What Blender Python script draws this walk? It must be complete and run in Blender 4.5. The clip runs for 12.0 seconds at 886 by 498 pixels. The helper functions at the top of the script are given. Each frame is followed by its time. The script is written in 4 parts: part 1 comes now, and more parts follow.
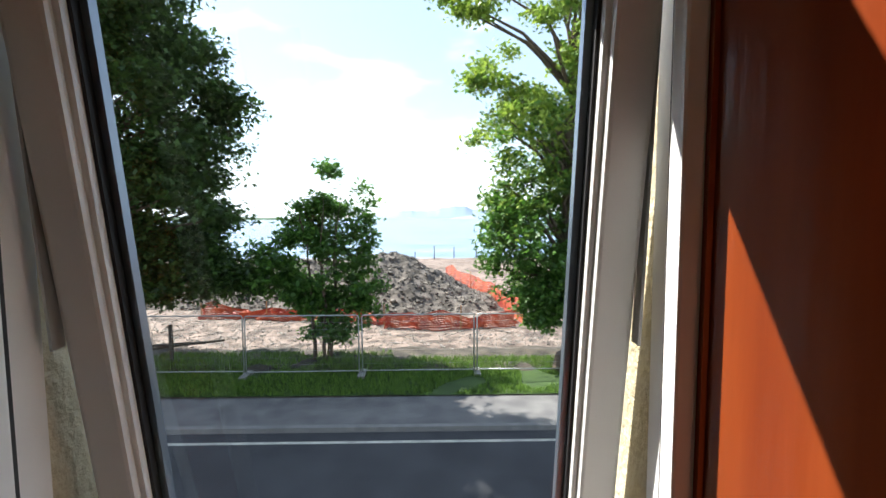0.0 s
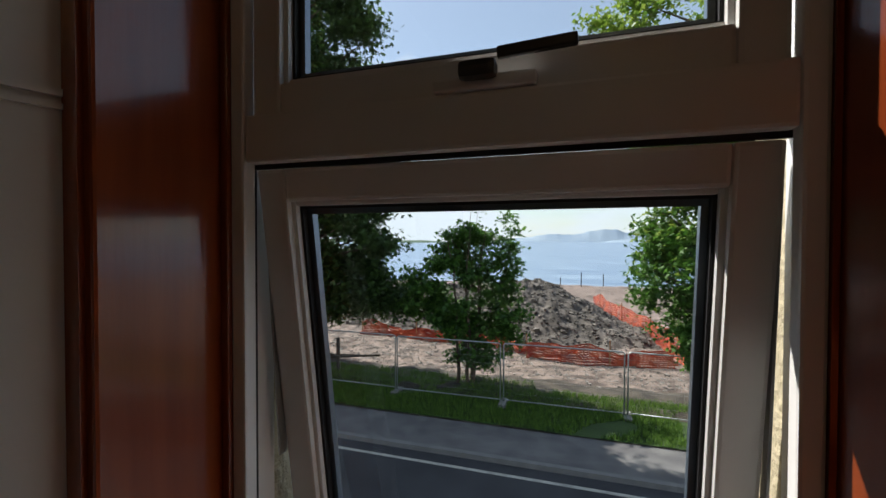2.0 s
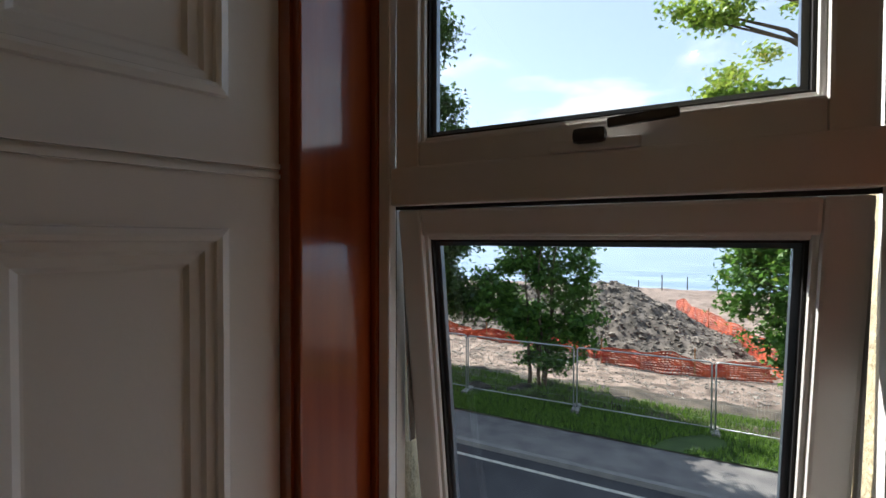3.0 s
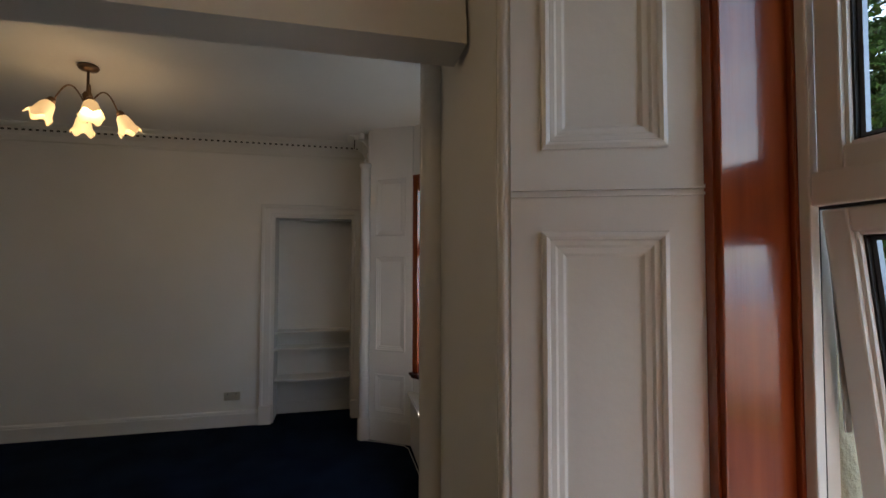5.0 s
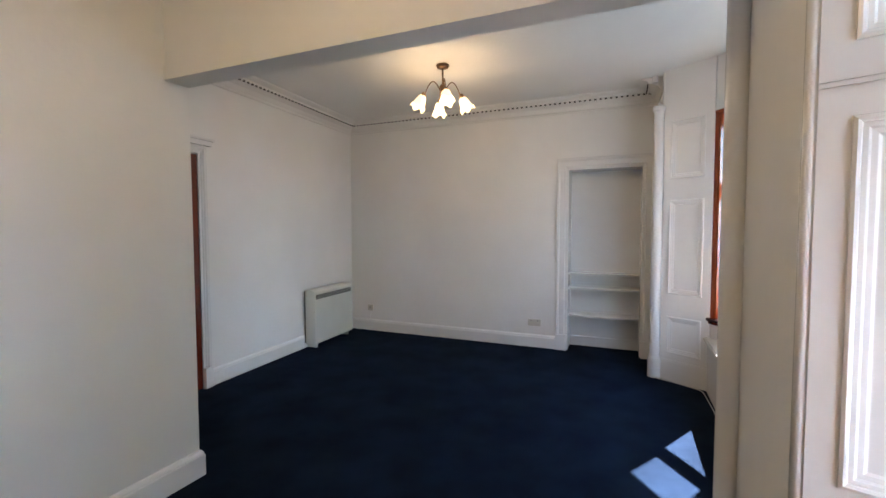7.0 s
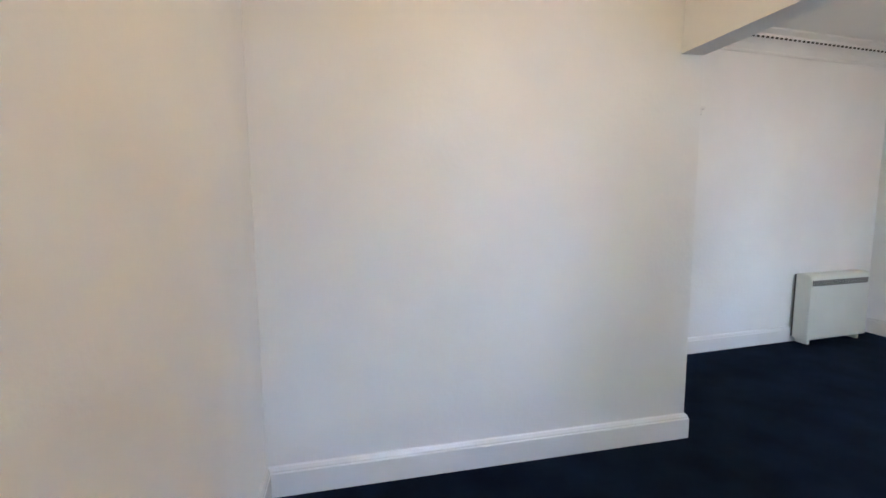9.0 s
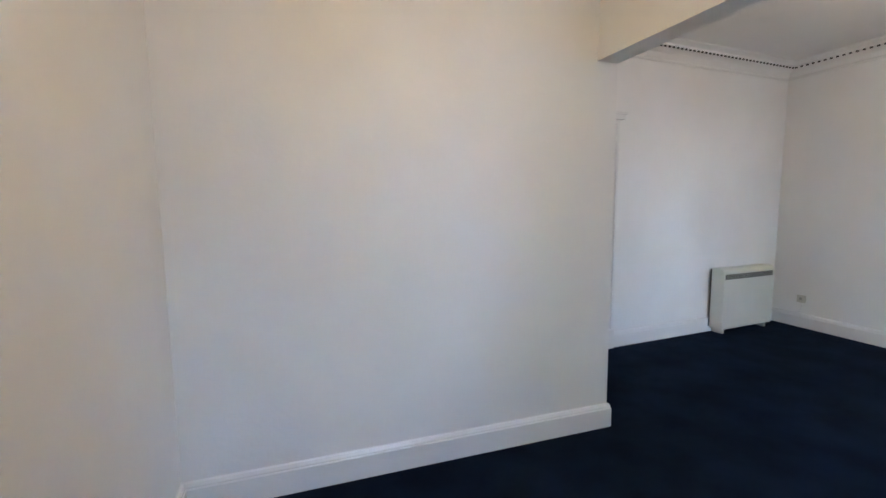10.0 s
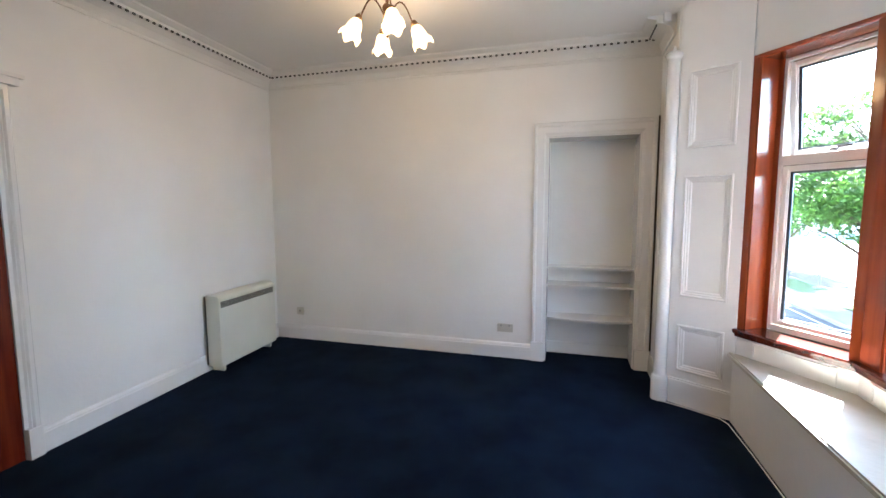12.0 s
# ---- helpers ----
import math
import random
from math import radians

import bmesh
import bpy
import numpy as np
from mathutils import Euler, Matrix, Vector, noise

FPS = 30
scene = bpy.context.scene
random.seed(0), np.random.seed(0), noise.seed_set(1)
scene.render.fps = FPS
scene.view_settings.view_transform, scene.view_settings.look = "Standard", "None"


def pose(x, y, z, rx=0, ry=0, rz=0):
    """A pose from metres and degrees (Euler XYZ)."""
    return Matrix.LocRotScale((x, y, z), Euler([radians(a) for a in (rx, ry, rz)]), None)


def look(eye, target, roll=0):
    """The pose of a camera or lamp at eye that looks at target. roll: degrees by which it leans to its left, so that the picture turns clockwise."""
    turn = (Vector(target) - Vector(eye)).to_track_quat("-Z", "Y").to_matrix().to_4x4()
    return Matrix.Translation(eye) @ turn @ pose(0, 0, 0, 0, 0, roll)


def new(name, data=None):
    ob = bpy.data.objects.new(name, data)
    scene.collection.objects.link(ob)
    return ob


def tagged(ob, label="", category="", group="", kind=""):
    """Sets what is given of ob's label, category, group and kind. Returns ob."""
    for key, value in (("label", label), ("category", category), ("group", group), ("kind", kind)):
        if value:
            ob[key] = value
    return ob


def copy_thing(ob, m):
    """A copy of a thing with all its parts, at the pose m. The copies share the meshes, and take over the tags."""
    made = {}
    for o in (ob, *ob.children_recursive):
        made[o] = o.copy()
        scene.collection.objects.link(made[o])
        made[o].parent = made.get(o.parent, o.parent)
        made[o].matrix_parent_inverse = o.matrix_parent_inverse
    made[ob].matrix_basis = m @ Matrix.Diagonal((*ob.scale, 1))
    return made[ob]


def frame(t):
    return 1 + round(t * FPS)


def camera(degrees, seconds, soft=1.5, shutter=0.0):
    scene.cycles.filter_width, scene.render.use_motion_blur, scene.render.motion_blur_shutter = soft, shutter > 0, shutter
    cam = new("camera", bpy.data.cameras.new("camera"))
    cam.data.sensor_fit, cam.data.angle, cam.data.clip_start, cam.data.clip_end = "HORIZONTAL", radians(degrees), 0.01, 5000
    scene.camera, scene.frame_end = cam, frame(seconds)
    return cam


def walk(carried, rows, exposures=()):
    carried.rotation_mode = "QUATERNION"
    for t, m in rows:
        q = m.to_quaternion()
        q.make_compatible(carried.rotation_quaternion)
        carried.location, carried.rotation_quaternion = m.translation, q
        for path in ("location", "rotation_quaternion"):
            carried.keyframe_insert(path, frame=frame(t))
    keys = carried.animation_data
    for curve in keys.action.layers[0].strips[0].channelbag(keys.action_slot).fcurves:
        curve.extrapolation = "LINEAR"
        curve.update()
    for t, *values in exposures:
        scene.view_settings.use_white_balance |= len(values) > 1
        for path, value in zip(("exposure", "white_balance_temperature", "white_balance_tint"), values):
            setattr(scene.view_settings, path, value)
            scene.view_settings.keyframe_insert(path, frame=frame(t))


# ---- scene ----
cam = camera(91.1, 12.0)
PATH = [
    (0, (0.52, 1.18, 1.475), (0.548, 3.175, 1.332), -0.3),
    (0.5, (0.545, 1.32, 1.445), (0.474, 3.318, 1.44), -0.3),
    (1, (0.54, 1.33, 1.495), (0.26, 3.31, 1.523), -0.2),
    (1.5, (0.555, 1.242, 1.581), (0.094, 3.188, 1.59), -0.1),
    (2, (0.55, 1.092, 1.658), (-0.07, 2.993, 1.623), 0.1),
    (2.5, (0.533, 1.001, 1.687), (-0.263, 2.835, 1.641), 0.2),
    (3, (0.53, 0.956, 1.704), (-0.383, 2.735, 1.666), 0.2),
    (3.5, (0.504, 0.946, 1.711), (-0.697, 2.545, 1.695), 0.1),
    (5.5, (0.89, 0.641, 1.623), (-1.109, 0.634, 1.693), -0.0),
    (6, (1.012, 0.62, 1.579), (-0.95, 0.237, 1.618), -0.2),
    (6.5, (1.13, 0.667, 1.491), (-0.774, 0.057, 1.459), 0.1),
    (7, (1.223, 0.633, 1.467), (-0.616, -0.146, 1.37), -0.1),
    (7.5, (1.332, 0.572, 1.462), (-0.288, -0.593, 1.319), 0.0),
    (9.5, (1.467, 0.486, 1.455), (1.184, -1.482, 1.234), -0.5),
    (10, (1.333, 0.526, 1.453), (0.69, -1.356, 1.239), -0.5),
    (10.5, (1.191, 0.521, 1.463), (-0.039, -1.039, 1.235), -0.3),
    (11, (0.875, 0.548, 1.473), (-0.768, -0.567, 1.235), -0.2),
    (11.5, (0.551, 0.446, 1.515), (-1.291, -0.294, 1.269), -0.3),
    (12, (0.158, 0.192, 1.514), (-1.753, -0.364, 1.318), -0.2),
]
walk(cam, [(t, look(eye, target, roll)) for t, eye, target, roll in PATH],
     [(0, 1.6, 6500, 10), (0.5, 1.4, 6500, 10), (1, 1.15, 6500, 10), (1.5, 0.75, 6500, 10), (2, 0.65, 6500, 10), (2.5, 0.95, 6500, 10), (3, 1.3, 6500, 10), (3.5, 1.6, 6500, 10), (5.5, 3.05, 6300, 10), (6.5, 4.1, 5800, 10), (7.5, 4.75, 5700, 10), (9.5, 5.05, 5300, 10), (10.5, 4.55, 5400, 10), (11, 4.58, 5550, 10), (11.5, 4.75, 5650, 10), (12, 4.9, 5700, 10)])

# ---- light ----
SUN = Vector((-0.805, 0.444, 1.08)).normalized()
world = bpy.data.worlds.new("sky")
scene.world = world
world.use_nodes = True
wn = world.node_tree.nodes
wl = world.node_tree.links
sky = wn.new("ShaderNodeTexSky")
sky.sky_type = "NISHITA"
sky.sun_disc = False
sky.sun_elevation = math.asin(SUN.z)
sky.sun_rotation = math.atan2(SUN.x, SUN.y)
sky.dust_density = 0.6
sky.ozone_density = 1.5
# fair-weather clouds, thicker towards the horizon
tc = wn.new("ShaderNodeTexCoord")
cm = wn.new("ShaderNodeMapping")
cm.inputs["Scale"].default_value = (1, 1, 3.2)
cn = wn.new("ShaderNodeTexNoise")
cn.inputs["Scale"].default_value = 3.2
cn.inputs["Detail"].default_value = 9
cn.inputs["Roughness"].default_value = 0.55
sx = wn.new("ShaderNodeSeparateXYZ")
mr = wn.new("ShaderNodeMapRange")
mr.inputs[1].default_value, mr.inputs[2].default_value = 0.0, 0.55
mr.inputs[3].default_value, mr.inputs[4].default_value = 0.12, -0.13
ad = wn.new("ShaderNodeMath")
cr = wn.new("ShaderNodeValToRGB")
cr.color_ramp.elements[0].position, cr.color_ramp.elements[1].position = 0.50, 0.66
cr.color_ramp.elements[0].color = (0.26, 0.26, 0.26, 1)
mx = wn.new("ShaderNodeMixRGB")
mx.inputs[2].default_value = (6.0, 6.6, 7.4, 1)
wl.new(tc.outputs["Generated"], cm.inputs[0])
wl.new(cm.outputs[0], cn.inputs[0])
wl.new(tc.outputs["Generated"], sx.inputs[0])
wl.new(sx.outputs["Z"], mr.inputs[0])
wl.new(cn.outputs[0], ad.inputs[0])
wl.new(mr.outputs[0], ad.inputs[1])
wl.new(ad.outputs[0], cr.inputs[0])
wl.new(cr.outputs[0], mx.inputs[0])
wl.new(sky.outputs[0], mx.inputs[1])
wl.new(mx.outputs[0], wn["Background"].inputs[0])
wn["Background"].inputs[1].default_value = 0.105
sun = new("sun", bpy.data.lights.new("sun", "SUN"))
sun.data.energy = 5.0
sun.data.angle = radians(0.5)
sun.data.color = (1.0, 0.96, 0.9)
sun.matrix_world = look(SUN * 30, (0, 0, 0))

# sky light entering by the two bay windows behind the pier
for x, y, a, w in ((-2.19, 1.90, 0.0, 0.55), (-1.34, 1.66, -34.0, 0.48)):
    lamp = new("window_daylight", bpy.data.lights.new("window_daylight", "AREA"))
    lamp.data.shape = "RECTANGLE"
    lamp.data.size, lamp.data.size_y = w, 1.6
    lamp.data.energy = 0.26
    lamp.data.color = (0.62, 0.82, 1.0)
    lamp.matrix_world = pose(x, y, 1.57, -90, 0, a)


# ---- materials ----
def material(name, color, rough=0.6, color2=None, scale=3.0, bump=0.0, bump_scale=60.0, metal=0.0, coat=0.0, stretch=(1, 1, 1), spread=(0.35, 0.65), detail=6.0):
    m = bpy.data.materials.new(name)
    m.use_nodes = True
    n, l = m.node_tree.nodes, m.node_tree.links
    b = n["Principled BSDF"]
    b.inputs["Roughness"].default_value = rough
    b.inputs["Metallic"].default_value = metal
    b.inputs["Coat Weight"].default_value = coat
    b.inputs["Coat Roughness"].default_value = 0.08
    b.inputs["Base Color"].default_value = (*color, 1)
    tc = n.new("ShaderNodeTexCoord")
    mp = n.new("ShaderNodeMapping")
    mp.inputs["Scale"].default_value = stretch
    l.new(tc.outputs["Object"], mp.inputs[0])
    if color2:
        t = n.new("ShaderNodeTexNoise")
        t.inputs["Scale"].default_value = scale
        t.inputs["Detail"].default_value = detail
        r = n.new("ShaderNodeValToRGB")
        r.color_ramp.elements[0].position, r.color_ramp.elements[1].position = spread
        r.color_ramp.elements[0].color = (*color, 1)
        r.color_ramp.elements[1].color = (*color2, 1)
        l.new(mp.outputs[0], t.inputs[0])
        l.new(t.outputs[0], r.inputs[0])
        l.new(r.outputs[0], b.inputs["Base Color"])
    if bump:
        t = n.new("ShaderNodeTexNoise")
        t.inputs["Scale"].default_value = bump_scale
        t.inputs["Detail"].default_value = 4
        u = n.new("ShaderNodeBump")
        u.inputs["Strength"].default_value = bump
        u.inputs["Distance"].default_value = 0.01
        l.new(mp.outputs[0], t.inputs[0])
        l.new(t.outputs[0], u.inputs["Height"])
        l.new(u.outputs[0], b.inputs["Normal"])
    return m


def glass_material(name, tint=(1, 1, 1), gloss=0.06, rough=0.0):
    m = bpy.data.materials.new(name)
    m.use_nodes = True
    n, l = m.node_tree.nodes, m.node_tree.links
    n.remove(n["Principled BSDF"])
    t = n.new("ShaderNodeBsdfTransparent")
    t.inputs[0].default_value = (*tint, 1)
    g = n.new("ShaderNodeBsdfGlossy")
    g.inputs["Roughness"].default_value = rough
    lw = n.new("ShaderNodeLayerWeight")
    pw = n.new("ShaderNodeMath")
    pw.operation = "POWER"
    pw.inputs[1].default_value = 5
    l.new(lw.outputs["Facing"], pw.inputs[0])
    f = n.new("ShaderNodeMath")
    f.operation = "MULTIPLY_ADD"
    f.inputs[1].default_value = 0.9
    f.inputs[2].default_value = gloss
    l.new(pw.outputs[0], f.inputs[0])
    x = n.new("ShaderNodeMixShader")
    l.new(f.outputs[0], x.inputs[0])
    l.new(t.outputs[0], x.inputs[1])
    l.new(g.outputs[0], x.inputs[2])
    l.new(x.outputs[0], n["Material Output"].inputs[0])
    return m


WALL = material("wall_paint", (0.75, 0.74, 0.71), 0.62, (0.80, 0.79, 0.765), 1.3, 0.14, 35)
CEIL = material("ceiling_paint", (0.70, 0.69, 0.66), 0.7, (0.75, 0.74, 0.71), 1.0, 0.2, 25)
GLOSS = material("gloss_white_paint", (0.76, 0.75, 0.73), 0.2, (0.79, 0.78, 0.76), 2.5, 0.12, 22)
SEATP = material("seat_paint", (0.38, 0.355, 0.29), 0.35, (0.46, 0.435, 0.365), 4, 0.25, 30)
CARPET = material("navy_carpet", (0.0052, 0.0108, 0.025), 0.95, (0.0100, 0.0195, 0.043), 3.0, 1.0, 420)
CARPET.node_tree.nodes["Principled BSDF"].inputs["Specular IOR Level"].default_value = 0.05
WOOD = material("varnished_redwood", (0.20, 0.034, 0.008), 0.20, (0.28, 0.056, 0.013), 2.0, 0.05, 12, coat=0.5, stretch=(9, 9, 0.7), )
DOORWOOD = material("dark_red_door_timber", (0.085, 0.010, 0.005), 0.25, (0.15, 0.022, 0.008), 2.5, 0.1, 12, coat=0.4, stretch=(9, 9, 0.6))
UPVC = material("white_upvc", (0.72, 0.71, 0.69), 0.35, (0.78, 0.77, 0.75), 5)
RUBBER = material("black_gasket", (0.012, 0.012, 0.013), 0.6)
SPACER = material("spacer_bar", (0.20, 0.24, 0.30), 0.3, metal=0.7)
HANDLE = material("dark_handle", (0.03, 0.025, 0.022), 0.35)
STEEL = material("zinc_steel", (0.45, 0.45, 0.44), 0.4, metal=0.8)
STONE = material("sandstone", (0.36, 0.31, 0.20), 0.9, (0.50, 0.44, 0.30), 7, 0.8, 60)
PLASTIC = material("cream_enamel", (0.66, 0.66, 0.58), 0.4, (0.70, 0.70, 0.62), 3)
GRILLE = material("dark_grille", (0.07, 0.072, 0.06), 0.5)
SOCKET = material("aged_plastic", (0.55, 0.53, 0.46), 0.4)
GREY_S = material("grey_plastic", (0.33, 0.33, 0.29), 0.45)
BRASS = material("antique_brass", (0.16, 0.10, 0.06), 0.35, metal=0.9)
DARKGAP = material("joint_shade", (0.05, 0.035, 0.025), 0.8)
GLASS = glass_material("window_glass", (0.93, 0.95, 0.94), 0.035)
DOORGLASS = material("obscured_glass", (0.06, 0.055, 0.048), 0.12, (0.11, 0.10, 0.085), 1.6, 0.3, 90)


# ---- mesh helpers ----
def part(name, bm, mat, parent=None, label="", smooth=False):
    me = bpy.data.meshes.new(name)
    bmesh.ops.recalc_face_normals(bm, faces=bm.faces)
    if smooth:
        for f in bm.faces:
            f.smooth = True
    bm.to_mesh(me)
    bm.free()
    me.materials.append(mat)
    ob = new(name, me)
    if parent:
        ob.parent = parent
    if label:
        tagged(ob, label)
    return ob


def structure(name, bm, mat, label="", smooth=False, parent=None):
    return tagged(part(name, bm, mat, parent, label, smooth), kind="" if parent else "structure")


def thing(name, label, category, at=(0, 0, 0), turn=0, group="", kind=""):
    ob = tagged(new(name), label, category, group, kind)
    ob.matrix_basis = pose(*at, 0, 0, turn)
    return ob


def box(bm, x0, x1, y0, y1, z0, z1, m=None, bevel=0.0):
    c = [(x, y, z) for z in (z0, z1) for x, y in ((x0, y0), (x1, y0), (x1, y1), (x0, y1))]
    if m is not None:
        c = [m @ Vector(p) for p in c]
    v = [bm.verts.new(p) for p in c]
    fs = [bm.faces.new([v[i] for i in q]) for q in ((3, 2, 1, 0), (4, 5, 6, 7), (0, 1, 5, 4), (1, 2, 6, 5), (2, 3, 7, 6), (3, 0, 4, 7))]
    if bevel:
        es = {e for f in fs for e in f.edges}
        bmesh.ops.bevel(bm, geom=list(es), offset=bevel, segments=2, profile=0.6, affect="EDGES")
    return bm


def bmbox(*a, **k):
    return box(bmesh.new(), *a, **k)


def prism(bm, pts, z0, z1):
    lo = [bm.verts.new((x, y, z0)) for x, y in pts]
    hi = [bm.verts.new((x, y, z1)) for x, y in pts]
    bm.faces.new(lo[::-1])
    bm.faces.new(hi)
    for i in range(len(pts)):
        j = (i + 1) % len(pts)
        bm.faces.new((lo[i], lo[j], hi[j], hi[i]))
    return bm


def sweep(bm, line, profile, closed=False):
    """Sweeps a profile of (offset to the left of the line, z) along a plan polyline, mitred."""
    n = len(line)
    rings = []
    for i, p in enumerate(line):
        p = Vector(p)
        a = Vector(line[i - 1]) if i or closed else None
        b = Vector(line[(i + 1) % n]) if i < n - 1 or closed else None
        d1 = (p - a).normalized() if a else (b - p).normalized()
        d2 = (b - p).normalized() if b else d1
        n1, n2 = Vector((-d1.y, d1.x)), Vector((-d2.y, d2.x))
        k = (n1 + n2) / (1 + n1.dot(n2))
        rings.append([bm.verts.new((p.x + k.x * o, p.y + k.y * o, z)) for o, z in profile])
    m = len(profile)
    for i in range(n if closed else n - 1):
        r, s = rings[i], rings[(i + 1) % n]
        for j in range(m):
            k = (j + 1) % m
            bm.faces.new((r[j], s[j], s[k], r[k]))
    if not closed:
        bm.faces.new(rings[0][::-1])
        bm.faces.new(rings[-1])
    return bm


def lathe(bm, prof, seg=20, m=Matrix()):
    rings = [[bm.verts.new(m @ Vector((r * math.cos(2 * math.pi * i / seg), r * math.sin(2 * math.pi * i / seg), z))) for i in range(seg)] for r, z in prof]
    for a, b in zip(rings, rings[1:]):
        for i in range(seg):
            j = (i + 1) % seg
            bm.faces.new((a[i], a[j], b[j], b[i]))
    bm.faces.new(rings[0][::-1])
    bm.faces.new(rings[-1])
    return bm


def tube(bm, pts, r, seg=8, taper=None):
    pts = [Vector(p) for p in pts]
    rings = []
    for i, p in enumerate(pts):
        d = (pts[min(i + 1, len(pts) - 1)] - pts[max(i - 1, 0)]).normalized()
        a = d.cross(Vector((0, 0, 1)))
        if a.length < 0.05:
            a = d.cross(Vector((1, 0, 0)))
        a.normalize()
        b = d.cross(a)
        rr = r if taper is None else r + (taper - r) * i / (len(pts) - 1)
        rings.append([bm.verts.new(p + (a * math.cos(2 * math.pi * k / seg) + b * math.sin(2 * math.pi * k / seg)) * rr) for k in range(seg)])
    for s, t in zip(rings, rings[1:]):
        for i in range(seg):
            j = (i + 1) % seg
            bm.faces.new((s[i], s[j], t[j], t[i]))
    bm.faces.new(rings[0][::-1])
    bm.faces.new(rings[-1])
    return bm


# ---- plan ----
XE, YB = -4.10, -3.07          # end wall and back wall of the large room
YS, XS, XR = -1.68, -0.53, 1.885  # back wall of the small room, its end, its far side
YF1, YF = 0.93, 1.035           # front wall beside the bay, and in the small room
H = 2.95
BL = [(-3.50, 0.93), (-3.25, 1.33), (-2.665, 1.725), (-1.715, 1.725), (-1.13, 1.33), (-0.845, 1.06)]
WL = [(-0.095, 1.035), (0.035, 1.395), (0.83, 1.395), (0.953, 1.035)]
SILL, HEAD = 0.665, 2.48
T = 0.36
BACK = Matrix.Translation((XE, YB, 0)) @ pose(0, 0, 0, 0, 0, 3.4) @ Matrix.Translation((-XE, -YB, 0))


def outward(a, b, d):
    e = (Vector(b) - Vector(a)).normalized()
    return Vector((-e.y, e.x)) * d


def offset(line, d):
    out = []
    for i, p in enumerate(line):
        p = Vector(p)
        n1 = outward(line[i - 1], p, 1) if i else outward(p, line[i + 1], 1)
        n2 = outward(p, line[i + 1], 1) if i < len(line) - 1 else n1
        out.append(tuple(p + (n1 + n2) / (1 + n1.dot(n2)) * d))
    return out


# ---- floor, ceiling, walls ----
foot = [(-4.5, -3.3), (XR + 0.25, -3.3), (XR + 0.25, 1.8), (0.6, 1.8), (-0.9, 1.8), (-1.6, 2.12), (-2.8, 2.12), (-3.5, 1.6), (-4.5, 1.6)]
structure("floor", prism(bmesh.new(), foot, -0.2, 0), CARPET, "dark navy cut-pile carpet, fitted wall to wall")
structure("ceiling", prism(bmesh.new(), foot, H, H + 0.2), CEIL, "matt off-white plaster ceiling")
b = bmesh.new()
A0, A1, AT = -0.02, 0.79, 2.155
box(b, XE - 0.4, XE, YB - 0.2, A0, 0, H)
box(b, XE - 0.4, XE, A1, YF1, 0, H)
box(b, XE - 0.4, XE, A0, A1, AT, H)
box(b, XE - 0.4, XE - 0.3, A0, A1, 0, AT)
structure("wall_end", b, WALL, "off-white painted plaster wall with a recessed press")
b = bmesh.new()
D0, D1, DT = -1.52, -0.70, 2.135
box(b, XE - 0.3, D0, YB - 0.2, YB, 0, H, BACK)
box(b, D1, XS + 0.3, YB - 0.2, YB, 0, H, BACK)
box(b, D0, D1, YB - 0.2, YB, DT, H, BACK)
structure("wall_back", b, WALL, "off-white painted plaster wall with a doorway")
structure("wall_return", bmbox(XS, XR, YB, YS, 0, H), WALL, "off-white painted plaster wall, a little uneven")
structure("wall_side", bmbox(XR, XR + 0.2, YS, YF + 0.3, 0, H), WALL, "off-white painted plaster wall")
BO, WO = offset(BL, T), offset(WL, T)
b = bmesh.new()
prism(b, [(XE - 0.4, YF1), BL[0], BL[1], BO[1], (XE - 0.4, BO[1][1])], 0, H)
structure("wall_front", b, WALL, "white painted wall beside the bay")
b = bmesh.new()
prism(b, [BL[4], BL[5], WL[0], WL[1], (0.035, 1.395 + T), BO[4]], 0, H)
structure("wall_pier", b, WALL, "white painted wall pier between the two windows")
b = bmesh.new()
prism(b, [WL[2], WL[3], (XR, YF), (XR, 1.395 + T), (0.83, 1.395 + T)], 0, H)
structure("wall_corner", b, WALL, "white painted wall beside the window")
b = bmesh.new()
for z0, z1 in ((0, SILL - 0.03), (HEAD, H)):
    prism(b, [BL[1], BL[2], BL[3], BL[4], BO[4], BO[3], BO[2], BO[1]], z0, z1)
structure("wall_bay", b, GLOSS, "white painted panelling above and below the bay windows")
b = bmesh.new()
for z0, z1 in ((0, SILL - 0.03), (HEAD, H)):
    prism(b, [WL[1], WL[2], (0.83, 1.395 + T), (0.035, 1.395 + T)], z0, z1)
structure("wall_window", b, GLOSS, "white painted wall above and below the window")
b = bmesh.new()
box(b, XS, XS + 0.137, YS, YF, 2.265, H)
box(b, XS + 0.137, XS + 0.147, YS, YF, 2.265, 2.345)
structure("beam", b, WALL, "plastered ceiling beam between the two rooms, with a flat edge strip")
structure("wall_below", bmbox(-4.5, XR + 0.25, -3.3, 1.6, -3.7, -0.2), STONE, "sandstone storey below")

# ---- skirting and cornice ----
SK = [(0, 0), (0.022, 0), (0.022, 0.122), (0.017, 0.128), (0.017, 0.136), (0.010, 0.150), (0, 0.155)]


def skirt(line, name="baseboard"):
    structure(name, sweep(bmesh.new(), line, SK), GLOSS, "white gloss skirting board with a moulded top")


